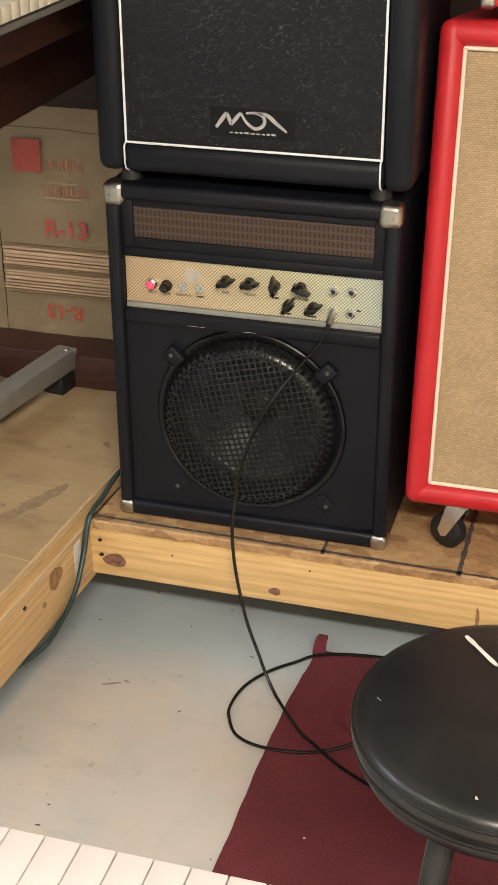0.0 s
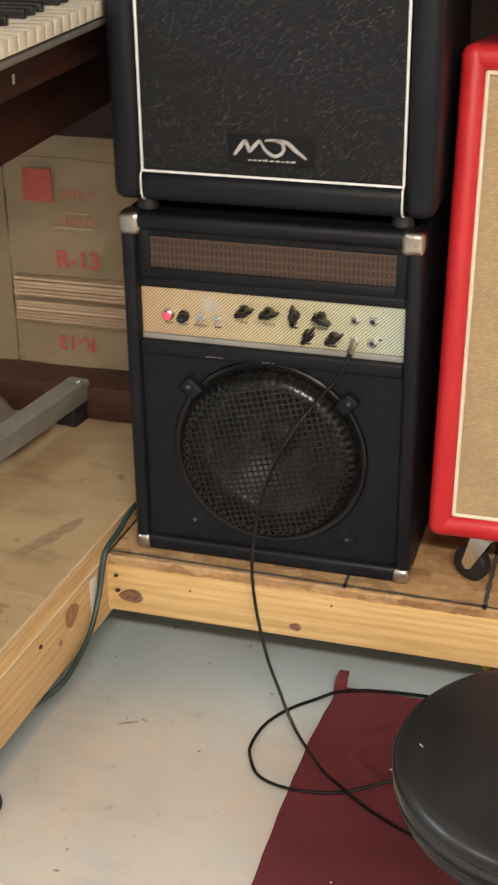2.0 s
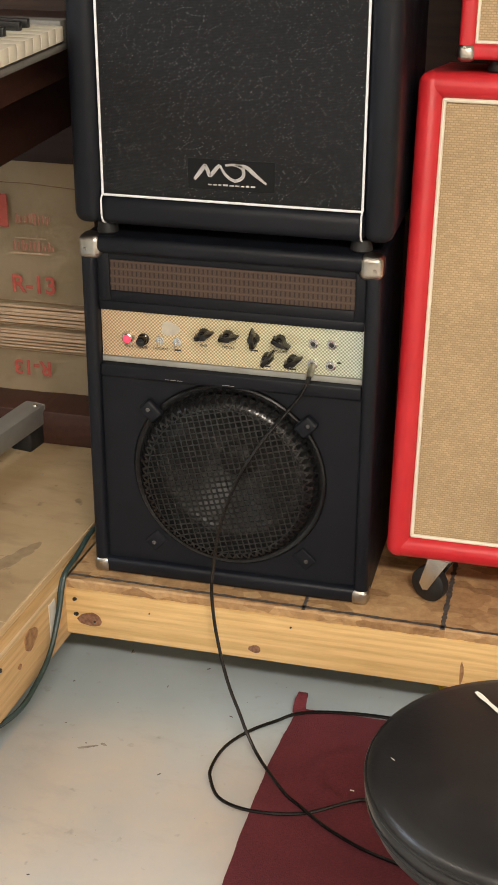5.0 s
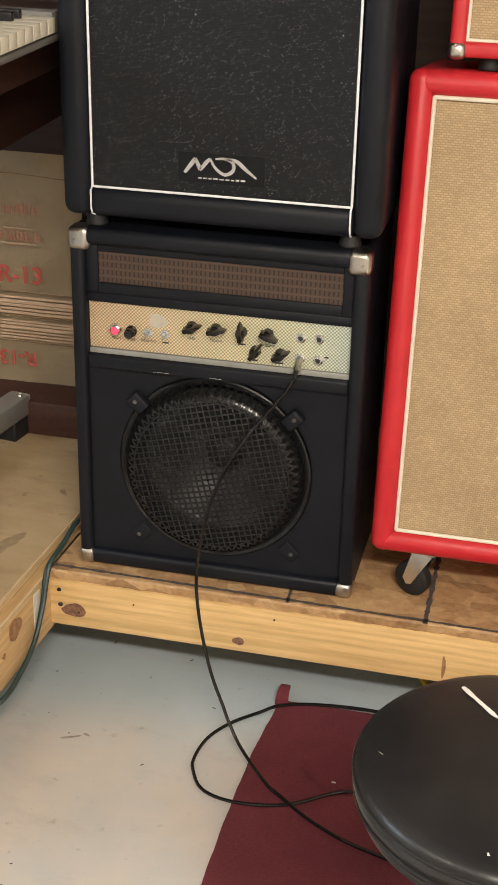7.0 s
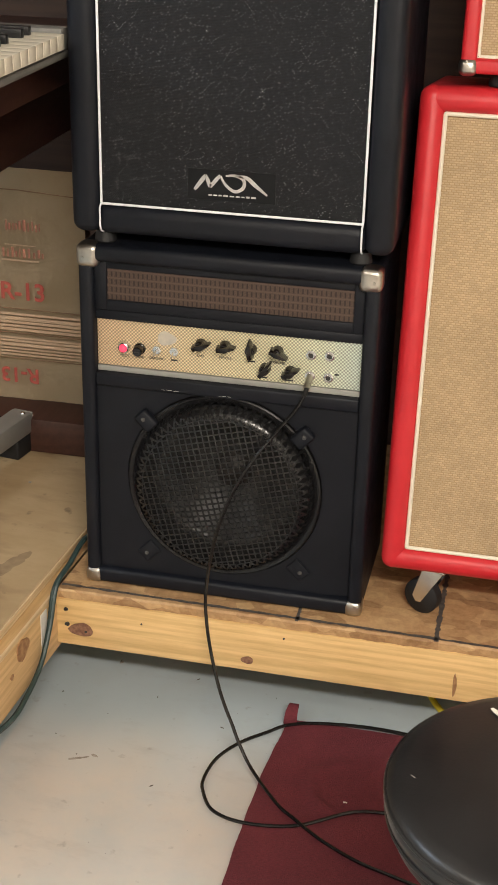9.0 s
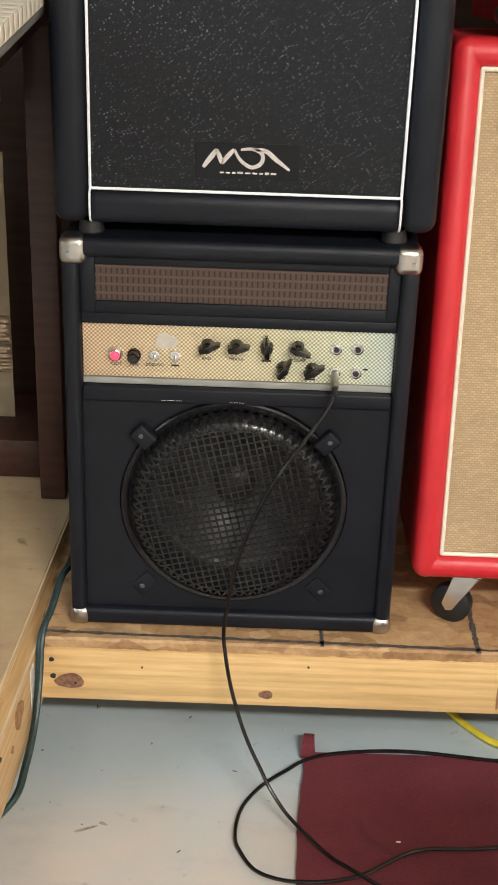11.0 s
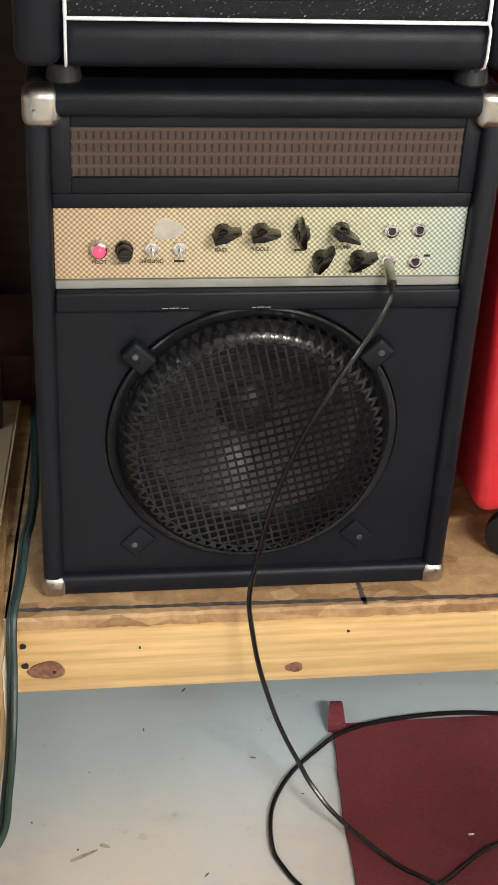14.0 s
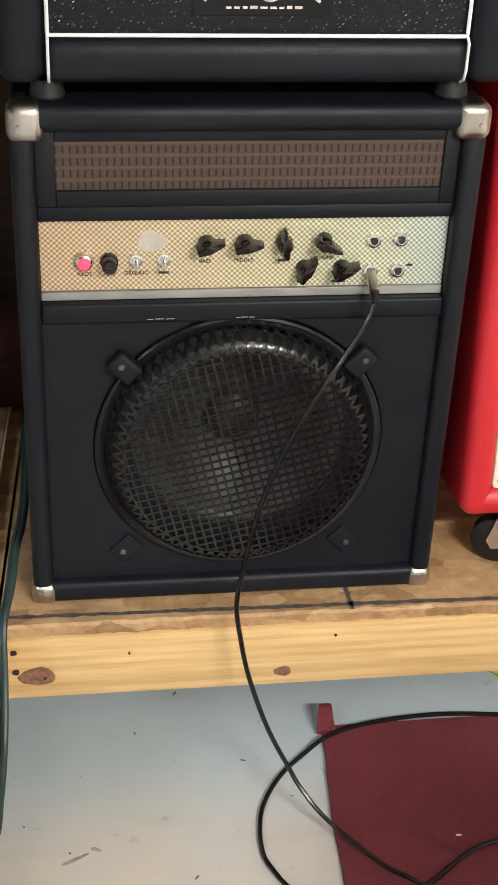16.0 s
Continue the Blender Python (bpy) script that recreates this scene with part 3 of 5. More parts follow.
def left_platform():
    # a second platform, turned a little; local x runs along its right face
    p = thing("platform", (-0.2552, -0.02, 0), "low stage platform with a worn plywood top and pine side board", "platform", rz=-3.3)
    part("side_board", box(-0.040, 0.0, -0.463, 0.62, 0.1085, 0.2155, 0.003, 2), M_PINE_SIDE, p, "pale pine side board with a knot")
    part("deck", box(-1.25, -0.022, -0.463, 0.60, 0.2170, 0.2300, 0.0015, 1), M_PLY, p, "worn plywood sheet")
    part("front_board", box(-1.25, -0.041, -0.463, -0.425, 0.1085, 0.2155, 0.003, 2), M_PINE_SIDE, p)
    for x in (-0.6, -1.2):
        part("joist", box(x, x + 0.038, -0.404, 0.6, 0.1145, 0.2155), M_PINE_SIDE, p)
    for x, y in ((-0.30, -0.30), (-0.30, 0.45), (-1.2, -0.30), (-1.2, 0.45)):
        part("leg", box(x, x + 0.038, y, y + 0.089, 0.0, 0.2155), M_PINE_SIDE, p)
    def side_patch(y, z, ry, rz, mat, name, seed, label):
        bm = blob(0, 0, ry, rz, 0, seed)
        bmesh.ops.transform(bm, matrix=pose(0.0005, y, z, 0, 0, 90), verts=bm.verts)
        part(name, bm, mat, p, label)
    side_patch(-0.182, 0.187, 0.021, 0.017, M_PALEKNOT, "knot", 21, "round brown knot")
    side_patch(-0.222, 0.163, 0.005, 0.004, M_PALEKNOT, "knot", 22, "small brown knot")
    side_patch(-0.28, 0.194, 0.004, 0.003, M_PRINT, "nail_hole", 23, "")
    bm = box(0.0005, 0.0016, -0.116, -0.094, 0.141, 0.206)
    part("paper_label", bm, M_WHITEMARK, p, "torn white paper strip")
    bm = box(0.0005, 0.0022, -0.467, -0.438, 0.1045, 0.2325, 0.0006, 1)
    part("warning_tape", bm, M_TAPE, p, "yellow and black warning tape round the corner")
    part("warning_tape", box(-0.06, 0.0, -0.467, -0.4645, 0.1045, 0.2325), M_TAPE, p, "yellow and black warning tape round the corner")
    # pale sawn edge of the sheets, scratches and a long brown stain on the plywood
    part("sawn_edge", box(-0.0218, -0.0195, -0.460, 0.598, 0.2170, 0.2297), M_EDGE, p, "pale sawn plywood edge")
    part("sawn_edge", box(-0.0028, 0.0006, -0.462, 0.45, 0.2090, 0.2165), M_EDGE, p, "pale rounded top of the side board")
    def deck_mark(points, w, mat, name, label, seed):
        bm, rn, prev = bmesh.new(), random.Random(seed), None
        path = smooth_path([(x, y, 0.2303) for x, y in points], 10)
        for k, q in enumerate(path):
            d = (path[min(k + 1, len(path) - 1)] - path[max(k - 1, 0)]).normalized()
            f = k / (len(path) - 1)
            s = Vector((-d.y, d.x, 0)) * w * (0.25 + math.sin(math.pi * f) ** 0.5) * rn.uniform(0.75, 1.2)
            pair = (bm.verts.new(q - s), bm.verts.new(q + s))
            if prev:
                bm.faces.new((prev[0], pair[0], pair[1], prev[1]))
            prev = pair
        part(name, bm, mat, p, label)
    deck_mark([(-0.290, 0.012), (-0.24, 0.011), (-0.190, 0.004)], 0.0007, M_EDGE, "scratch", "pale scratch", 1)
    deck_mark([(-0.33, 0.085), (-0.28, 0.088), (-0.235, 0.082)], 0.0006, M_EDGE, "scratch", "pale scratch", 2)
    deck_mark([(-0.10, -0.212), (-0.06, -0.210), (-0.012, -0.214)], 0.0009, M_EDGE, "scratch", "pale split in the plywood", 3)
    deck_mark([(-0.131, -0.124), (-0.113, -0.088), (-0.090, -0.026), (-0.075, 0.022)], 0.0105, M_SMUDGE, "stain", "long brown stain", 4)
    rnd = random.Random(9)
    for k in range(16):
        x, y = rnd.uniform(-0.35, -0.02), rnd.uniform(-0.36, 0.3)
        r = rnd.uniform(0.0015, 0.003)
        part("staple", box(x, x + r * 2, y, y + r, 0.2300, 0.2313), M_STEEL, p)
    return p


main_platform()
left_platform()


# ---------------------------------------------------------------- combo amplifier
def chicken_knob(parent, x, y, z, turn, size=0.0165):
    """A pointer knob: round skirt and a long tapering beak."""
    bm = lathe([(0.0, 0.017), (0.0066, 0.0165), (0.0080, 0.014), (0.0086, 0.004), (0.0092, 0.002), (0.0092, 0.0)], 20)
    beak = bmesh.new()
    pts = [(-0.0052, -0.0115), (-0.0066, 0.0), (-0.0048, 0.0105), (-0.0014, 0.0195), (0.0014, 0.0195), (0.0048, 0.0105), (0.0066, 0.0), (0.0052, -0.0115)]
    lo = [beak.verts.new((a, b, 0.007)) for a, b in pts]
    hi = [beak.verts.new((a * 0.55, b * 0.94, 0.0225)) for a, b in pts]
    beak.faces.new(lo[::-1])
    beak.faces.new(hi)
    for k in range(8):
        j = (k + 1) % 8
        beak.faces.new((lo[k], lo[j], hi[j], hi[k]))
    bmesh.ops.bevel(beak, geom=beak.edges[:], offset=0.0009, segments=2, profile=0.5, affect="EDGES")
    merge(bm, beak)
    bmesh.ops.scale(bm, vec=(size / 0.0165,) * 3, verts=bm.verts)
    ob = part("knob", bm, M_KNOB, parent, "dark pointer knob")
    ob.matrix_basis = pose(x, y, z, 90, 0, 0) @ pose(0, 0, 0, 0, 0, turn)
    return ob


def corner_cap(parent, x, z, sx, sz, y0, w=0.029, h=0.027):
    """A pressed nickel corner: three rounded faces that wrap the cabinet's corner."""
    xa, xb = sorted((x, x - sx * w))
    za, zb = sorted((z, z - sz * h))
    bm = box(xa, xb, y0, y0 + 0.034, za, zb, 0.0095, 5)
    bm2 = lathe([(0.0, 0.0012), (0.0016, 0.0010), (0.0022, 0.0)], 10, "y", (x - sx * 0.011, y0 - 0.0002, z - sz * 0.019))
    cap = part("corner", bm, M_NICKEL, parent, "worn nickel corner cap")
    part("rivet", bm2, M_NICKEL, cap)


def combo_amp():
    z0 = TOP
    a = thing("combo_amplifier", (-0.003, -0.020, z0), "black combo guitar amplifier with nickel corners and foil control panel", "amplifier")
    H = 0.548
    YF, YB = -0.017, 0.215
    for x in (-0.2165, 0.1950):
        part("side_panel", box(x, x + 0.0215, YF, YB, 0.004, H, 0.008, 4), M_TOLEX, a, "black vinyl side")
    part("top_panel", box(-0.2145, 0.2145, YF - 0.001, YB - 0.001, H - 0.0235, H + 0.001, 0.009, 4), M_TOLEX, a, "black vinyl top")
    part("bottom_panel", box(-0.2145, 0.2145, YF - 0.001, YB - 0.001, 0.003, 0.0275, 0.007, 4), M_TOLEX, a, "black vinyl bottom rail")
    part("back_panel", box(-0.195, 0.195, YB - 0.02, YB - 0.004, 0.01, H - 0.01), M_TOLEX, a)
    for s in (-1, 1):
        corner_cap(a, s * 0.2185, H + 0.0025, s, 1, YF - 0.003, 0.033, 0.035)
        corner_cap(a, s * 0.2185, 0.001, s, -1, YF - 0.003, 0.028, 0.027)
    # upper surround with the vent opening
    vx0, vx1, vz0, vz1 = -0.177, 0.1800, 0.4670, 0.5135
    fr = bmesh.new()
    box(-0.1950, vx0, -0.0065, 0.004, 0.4515, 0.5255, 0.0015, 2, fr)
    box(vx1, 0.1950, -0.0065, 0.004, 0.4515, 0.5255, 0.0015, 2, fr)
    box(vx0, vx1, -0.0066, 0.004, vz1, 0.5255, 0.0015, 2, fr)
    box(vx0, vx1, -0.0066, 0.004, 0.4515, vz0, 0.0015, 2, fr)
    part("vent_surround", fr, M_BAFFLE, a, "black vinyl surround")
    part("vent_cloth", box(vx0 - 0.004, vx1 + 0.004, -0.003, 0.002, vz0 - 0.004, vz1 + 0.004), M_VENT, a, "brown woven grille cloth")
    part("rail", box(-0.1950, 0.1950, -0.005, 0.006, 0.4365, 0.4510, 0.002, 2), M_TOLEX, a, "narrow black rail above the panel")
    # control panel
    part("control_panel", box(-0.1945, 0.1945, 0.0, 0.003, 0.3645, 0.4360, 0.0006, 1), M_FOIL, a, "shiny prismatic foil control panel")
    part("panel_strip", box(-0.1945, 0.1945, -0.002, 0.0025, 0.3553, 0.3640, 0.0006, 1), M_STEEL, a, "dull grey metal strip")
    part("cross_bar", box(-0.1950, 0.1950, -0.012, 0.006, 0.3345, 0.3550, 0.003, 3), M_TOLEX, a, "black vinyl cross bar")
    # pilot lamp, fuse, switches
    def nut(name, x, z, r, depth, mat, label):
        return part(name, lathe([(0.0, depth), (r * 0.9, depth), (r, depth * 0.8), (r, 0.0)], 6 if name == "jack" else 16, "y", (x, 0, z)), mat, a, label)
    pil = part("pilot_light", lathe([(0.0062, 0.008), (0.0078, 0.007), (0.0085, 0.004), (0.0095, 0.002), (0.0095, 0.0)], 20, "y", (-0.1535, 0, 0.3955)), M_CHROME, a, "lit red pilot light in a chrome bezel")
    part("jewel", lathe([(0.0, 0.0125), (0.003, 0.012), (0.0056, 0.010), (0.0065, 0.0065)], 20, "y", (-0.1535, 0, 0.3955)), M_JEWEL, pil, "glowing red jewel")
    fu = part("fuse_holder", lathe([(0.0, 0.017), (0.0060, 0.017), (0.0072, 0.0155), (0.0072, 0.005), (0.0086, 0.004), (0.0086, 0.0)], 18, "y", (-0.1300, 0, 0.3950)), M_KNOB, a, "round black fuse cap")
    part("slot", box(-0.1340, -0.1260, -0.0174, -0.0168, 0.3943, 0.3957), M_PRINT, fu)
    for x in (-0.1045, -0.0785):
        sw = part("toggle_switch", lathe([(0.0, 0.0045), (0.0040, 0.0045), (0.0042, 0.003), (0.0068, 0.0028), (0.0068, 0.0)], 6, "y", (x, 0, 0.3955)), M_CHROME, a, "chrome toggle switch")
        part("lever", tube([Vector((x, -0.004, 0.3955)), Vector((x, -0.010, 0.3945)), Vector((x, -0.016, 0.3925))], 0.0016, 8), M_CHROME, sw)
    for x, z, turn in ((-0.0385, 0.4115, -70), (-0.0025, 0.4120, -80), (0.0355, 0.4115, 4), (0.0740, 0.4125, -112), (0.0565, 0.3845, -35), (0.0930, 0.3840, -62)):
        chicken_knob(a, x, 0.0, z, turn, 0.0152)
    for x, z in ((0.1225, 0.4120), (0.1490, 0.4130), (0.1485, 0.3805), (0.1220, 0.3805)):
        j = part("jack", lathe([(0.0036, 0.0050), (0.0046, 0.0052), (0.0048, 0.0034), (0.0072, 0.0030), (0.0072, 0.0)], 12, "y", (x, 0, z)), M_CHROME, a, "chrome jack socket")
        part("hole", lathe([(0.0, 0.0042), (0.0037, 0.0044)], 12, "y", (x, 0, z)), M_PRINT, j)
    # lettering
    for t, x, z in (("PILOT", -0.1530, 0.3800), ("FUSE", -0.1300, 0.3800), ("GROUND", -0.1045, 0.3805), ("BASS", -0.0395, 0.3915), ("MIDDLE", -0.0025, 0.3920), ("VOLUME", 0.0745, 0.3930)):
        words("lettering", t, 0.0052, M_PRINT, a, (x, -0.0004, z))
    for x, z, w in ((-0.0785, 0.3810, 0.010), (0.0360, 0.3915, 0.011), (0.055, 0.3690, 0.010), (0.0910, 0.3685, 0.013), (0.160, 0.3845, 0.006)):
        part("lettering", box(x - w / 2, x + w / 2, -0.0006, 0.0, z, z + 0.0022), M_PRINT, a, "worn dark lettering")
    part("glue_patch", blob(-0.0900, 0.4140, 0.0135, 0.0105, 0.0, 36, 0.0003, 30), M_WORNFOIL, a, "pale rubbed patch on the foil")
    # baffle with the speaker opening
    cx, cz, R = -0.0005, 0.1905, 0.1495
    bm = bmesh.new()
    x0, x1, zb, zt = -0.1950, 0.1950, 0.0275, 0.3345
    n = 64
    outer, inner, deep = [], [], []
    for k in range(n):
        t = 2 * math.pi * k / n
        c, s = math.cos(t), math.sin(t)
        lim = min((x1 - cx) / c if c > 1e-6 else ((x0 - cx) / c if c < -1e-6 else 9), (zt - cz) / s if s > 1e-6 else ((zb - cz) / s if s < -1e-6 else 9))
        outer.append(bm.verts.new((cx + lim * c, -0.006, cz + lim * s)))
        inner.append(bm.verts.new((cx + R * c, -0.006, cz + R * s)))
        deep.append(bm.verts.new((cx + R * c, 0.013, cz + R * s)))
    for k in range(n):
        j = (k + 1) % n
        bm.faces.new((outer[k], outer[j], inner[j], inner[k]))
        bm.faces.new((inner[k], inner[j], deep[j], deep[k]))
    for x in (x0, x1):
        for z in (zb, zt):
            near = sorted(outer, key=lambda v: (v.co.x - x) ** 2 + (v.co.z - z) ** 2)[:2]
            if (near[0].co - near[1].co).length > 1e-4:
                bm.faces.new((near[0], near[1], bm.verts.new((x, -0.006, z))))
    part("baffle", bm, M_BAFFLE, a, "black vinyl baffle")
    sp = part("speaker", lathe([(0.0, -0.048), (0.031, -0.048), (0.060, -0.030), (0.094, 0.001), (0.098, 0.0055), (0.103, 0.007), (0.108, 0.0055), (0.112, 0.002)], 56, "y", (cx, 0.010, cz)), M_CONE, a, "dark paper loudspeaker cone")
    part("gasket", lathe([(0.1115, 0.0), (0.1125, 0.003), (0.127, 0.003), (0.128, 0.0), (0.158, 0.0)], 56, "y", (cx, 0.010, cz)), M_RUBBER, sp, "black rubber gasket")
    part("dust_cap", lathe([(0.0, -0.029), (0.012, -0.0302), (0.022, -0.0345), (0.0285, -0.040), (0.0305, -0.0475)], 28, "y", (cx, 0.010, cz)), M_CAP, sp, "brown-black domed dust cap")
    # pressed steel grille: ring, crossing bars that curve over the rim, four clamps
    part("grille_ring", lathe([(0.1375, 0.0), (0.1375, 0.003), (0.1400, 0.0045), (0.1455, 0.0055), (0.1475, 0.004), (0.1475, 0.0)], 72, "y", (cx, -0.006, cz)), M_MESH, a, "black steel grille ring")
    gm = bmesh.new()
    pitch, dome, ro, ri = 0.0090, 0.026, 0.1378, 0.1190

    def dome_at(r):
        if r <= ri:
            return dome + 0.004 * (1 - (r / ri) ** 2)
        q = min(1.0, (r - ri) / (ro - ri))
        return dome * math.sqrt(max(0.0, 1 - q ** 2)) + 0.0005

    def ribbon(pts, wid):
        prev = None
        for k, q in enumerate(pts):
            d = (pts[min(k + 1, len(pts) - 1)] - pts[max(k - 1, 0)]).normalized()
            out = Vector((q.x - cx, 0, q.z - cz))
            nrm = Vector((0, -1, 0)) if out.length < ri else (Vector((0, -1, 0)) * (1 - (out.length - ri) / (ro - ri)) + out.normalized() * (out.length - ri) / (ro - ri)).normalized()
            sd = d.cross(nrm).normalized() * wid
            ring = [gm.verts.new(q - sd), gm.verts.new(q + sd), gm.verts.new(q + sd - nrm * 0.0014), gm.verts.new(q - sd - nrm * 0.0014)]
            if prev:
                for m in range(4):
                    gm.faces.new((prev[m], prev[(m + 1) % 4], ring[(m + 1) % 4], ring[m]))
            prev = ring

    def on_dome(x, z):
        return Vector((cx + x, -0.006 - dome_at(math.hypot(x, z)), cz + z))

    for ang in (14, 104):
        u = Vector((math.cos(radians(ang)), math.sin(radians(ang))))
        w = Vector((-u.y, u.x))
        for i in range(-14, 14):
            off = (i + 0.5) * pitch
            if abs(off) > ri * 0.99:
                continue
            half = math.sqrt(ri * ri - off * off)
            m = max(3, int(half * 2 / 0.012))
            ribbon([on_dome(*(u * (-half + 2 * half * k / m) + w * off)) for k in range(m + 1)], 0.0012)
    strands, turn = 66, 2 * math.pi / 66 * 1.3
    for i in range(strands):
        for sg in (-1, 1):
            pts = []
            for k in range(9):
                f = k / 8
                r = ri + (ro - ri) * math.sin(f * math.pi / 2)
                t = 2 * math.pi * i / strands + sg * turn * f
                pts.append(on_dome(r * math.cos(t), r * math.sin(t)))
            ribbon(pts, 0.0017)
    ribbon([on_dome(ri * math.cos(2 * math.pi * k / 72), ri * math.sin(2 * math.pi * k / 72)) for k in range(73)], 0.0010)
    part("mesh_grille", gm, M_MESH, a, "black pressed steel mesh")
    for sx in (-1, 1):
        for sz in (-1, 1):
            px, pz = sx * 0.1205, 0.1765 + sz * 0.1150
            hi = 0.015 if sz > 0 else 0.0035
            tb = box(-0.0115, 0.0115, -0.0105, 0.020, 0.0, hi, min(0.004, hi * 0.45), 3)
            ang = math.degrees(math.atan2(-sz, -sx)) - 90
            bmesh.ops.transform(tb, matrix=Matrix.Translation((px, -0.006, pz)) @ pose(0, 0, 0, 90, 0, 0) @ pose(0, 0, 0, 0, 0, ang), verts=tb.verts)
            cl = part("clamp", tb, M_BAFFLE, a, "black plastic grille clamp")
            part("screw", lathe([(0.0, 0.0018), (0.0026, 0.0014), (0.0036, 0.0)], 12, "y", (px, -0.0058 - hi, pz)), M_DARKSTEEL, cl, "dull grey screw head")
    # scuffs along the cross bar's lower edge
    for x, w in ((-0.082, 0.026), (0.0, 0.018)):
        for f0, f1, lift in ((-0.5, -0.28, 0.0), (-0.22, 0.12, 0.0003), (0.2, 0.5, 0.0001)):
            part("scuff", box(x + w * f0, x + w * f1, -0.0124, -0.0114, 0.3385 + lift, 0.3389 + lift), M_WHITEMARK, a, "pale scuff on the vinyl")
    for x in (-0.16, 0.16):
        for y in (0.02, 0.18):
            part("foot", lathe([(0.012, 0.0), (0.013, 0.004), (0.010, 0.0055), (0.0, 0.0055)], 14, "z", (x, y, 0.0)), M_RUBBER, a)
    return a


combo_amp()


# ---------------------------------------------------------------- speaker cabinets
def rect_path(x0, x1, z0, z1, y, r=0.002):
    pts = []
    for cx, cz, a0 in ((x1 - r, z1 - r, 0), (x0 + r, z1 - r, 90), (x0 + r, z0 + r, 180), (x1 - r, z0 + r, 270)):
        for k in range(4):
            t = radians(a0 + 30 * k)
            pts.append(Vector((cx + r * math.cos(t), y, cz + r * math.sin(t))))
    return pts


def black_cabinet():
    # stands on the amplifier on rubber feet
    zf = TOP + 0.549
    c = thing("speaker_cabinet", (0.0005, -0.010, zf), "black speaker cabinet with sparkling grille cloth and white piping", "speaker cabinet")
    z0, z1, hw = 0.018, 0.57, 0.2265
    px, pz0, pz1 = 0.1830, 0.0605, 0.53
    YF = -0.030
    for x0, x1 in ((-hw, -px - 0.002), (px + 0.002, hw)):
        part("side_panel", box(x0, x1, YF, 0.24, z0, z1, 0.016, 5), M_TOLEX, c, "black vinyl side")
    part("bottom_panel", box(-px - 0.006, px + 0.006, YF + 0.002, 0.238, z0, pz0 - 0.002, 0.014, 5), M_TOLEX, c, "rounded black vinyl bottom rail")
    part("top_panel", box(-px - 0.006, px + 0.006, YF + 0.002, 0.238, pz1 + 0.002, z1, 0.012, 5), M_TOLEX, c, "black vinyl top")
    part("back_panel", box(-hw + 0.01, hw - 0.01, 0.20, 0.235, z0 + 0.01, z1 - 0.01), M_TOLEX, c)
    part("grille_cloth", box(-px, px, -0.018, 0.0, pz0, pz1), M_SPARKLE, c, "black cloth with silver threads")
    part("piping", tube(rect_path(-px, px, pz0, pz1, -0.0225), 0.0018, 8, True), M_PIPING, c, "white piping")
    for sx in (-1, 1):
        pts = [Vector((sx * px, -0.024, pz0)), Vector((sx * px, -0.0305, pz0 - 0.004)), Vector((sx * px, -0.0305, z0 + 0.014)), Vector((sx * px, -0.026, z0 + 0.005)), Vector((sx * px, -0.016, z0 + 0.0005))]
        part("piping", tube(pts, 0.0014, 8), M_PIPING, c, "white piping")
    for x in (-0.185, 0.18):
        for y in (0.0, 0.2):
            part("foot", lathe([(0.014, 0.0), (0.016, 0.003), (0.0135, 0.0175), (0.0, 0.0175)], 18, "z", (x, y, 0.0005)), M_RUBBER, c, "round rubber foot")
    # silver badge of swooping strokes, and a strip of small writing
    part("badge_plate", box(-0.0600, 0.0620, -0.0190, -0.0178, 0.0765, 0.1185, 0.0004, 1), M_PLATE, c, "dark badge plate")
    def stroke(pts, w0, w1):
        bm = bmesh.new()
        path = smooth_path([(x * 1.086 + 0.0049, -0.0196, 0.0895 + (z - 0.0745) * 1.08) for x, z in pts], 8)
        prev = None
        for i, q in enumerate(path):
            a, b = path[max(0, i - 1)], path[min(len(path) - 1, i + 1)]
            d = (b - a).normalized()
            s = Vector((-d.z, 0, d.x))
            f = i / (len(path) - 1)
            h = 0.5 * (w0 + (w1 - w0) * math.sin(math.pi * f))
            ring = [bm.verts.new(q - s * h), bm.verts.new(q + s * h), bm.verts.new(q + s * h + Vector((0, 0.0016, 0))), bm.verts.new(q - s * h + Vector((0, 0.0016, 0)))]
            if prev:
                for k in range(4):
                    bm.faces.new((prev[k], prev[(k + 1) % 4], ring[(k + 1) % 4], ring[k]))
            prev = ring
        part("badge", bm, M_SILVERTRIM, c, "silver swoosh of the badge")
    stroke([(-0.051, 0.0745), (-0.042, 0.0865), (-0.037, 0.094)], 0.004, 0.006)
    stroke([(-0.037, 0.094), (-0.033, 0.085), (-0.031, 0.079)], 0.004, 0.0055)
    stroke([(-0.031, 0.079), (-0.024, 0.088), (-0.018, 0.0945)], 0.004, 0.0055)
    stroke([(-0.018, 0.0945), (-0.011, 0.083), (0.001, 0.0755), (0.0115, 0.081), (0.0115, 0.091), (0.001, 0.0955), (-0.011, 0.0945)], 0.0028, 0.0048)
    stroke([(0.001, 0.0955), (0.016, 0.0935), (0.028, 0.084), (0.042, 0.0735)], 0.0025, 0.0055)
    rnd = random.Random(4)
    x = -0.031
    while x < 0.032:
        w = rnd.uniform(0.004, 0.007)
        part("badge_writing", box(x, x + w, -0.0194, -0.0188, 0.0825, 0.0843 + rnd.uniform(0, 0.001)), M_SILVERTRIM, c, "tiny pale writing")
        x += w + 0.0022
    return c


black_cabinet()


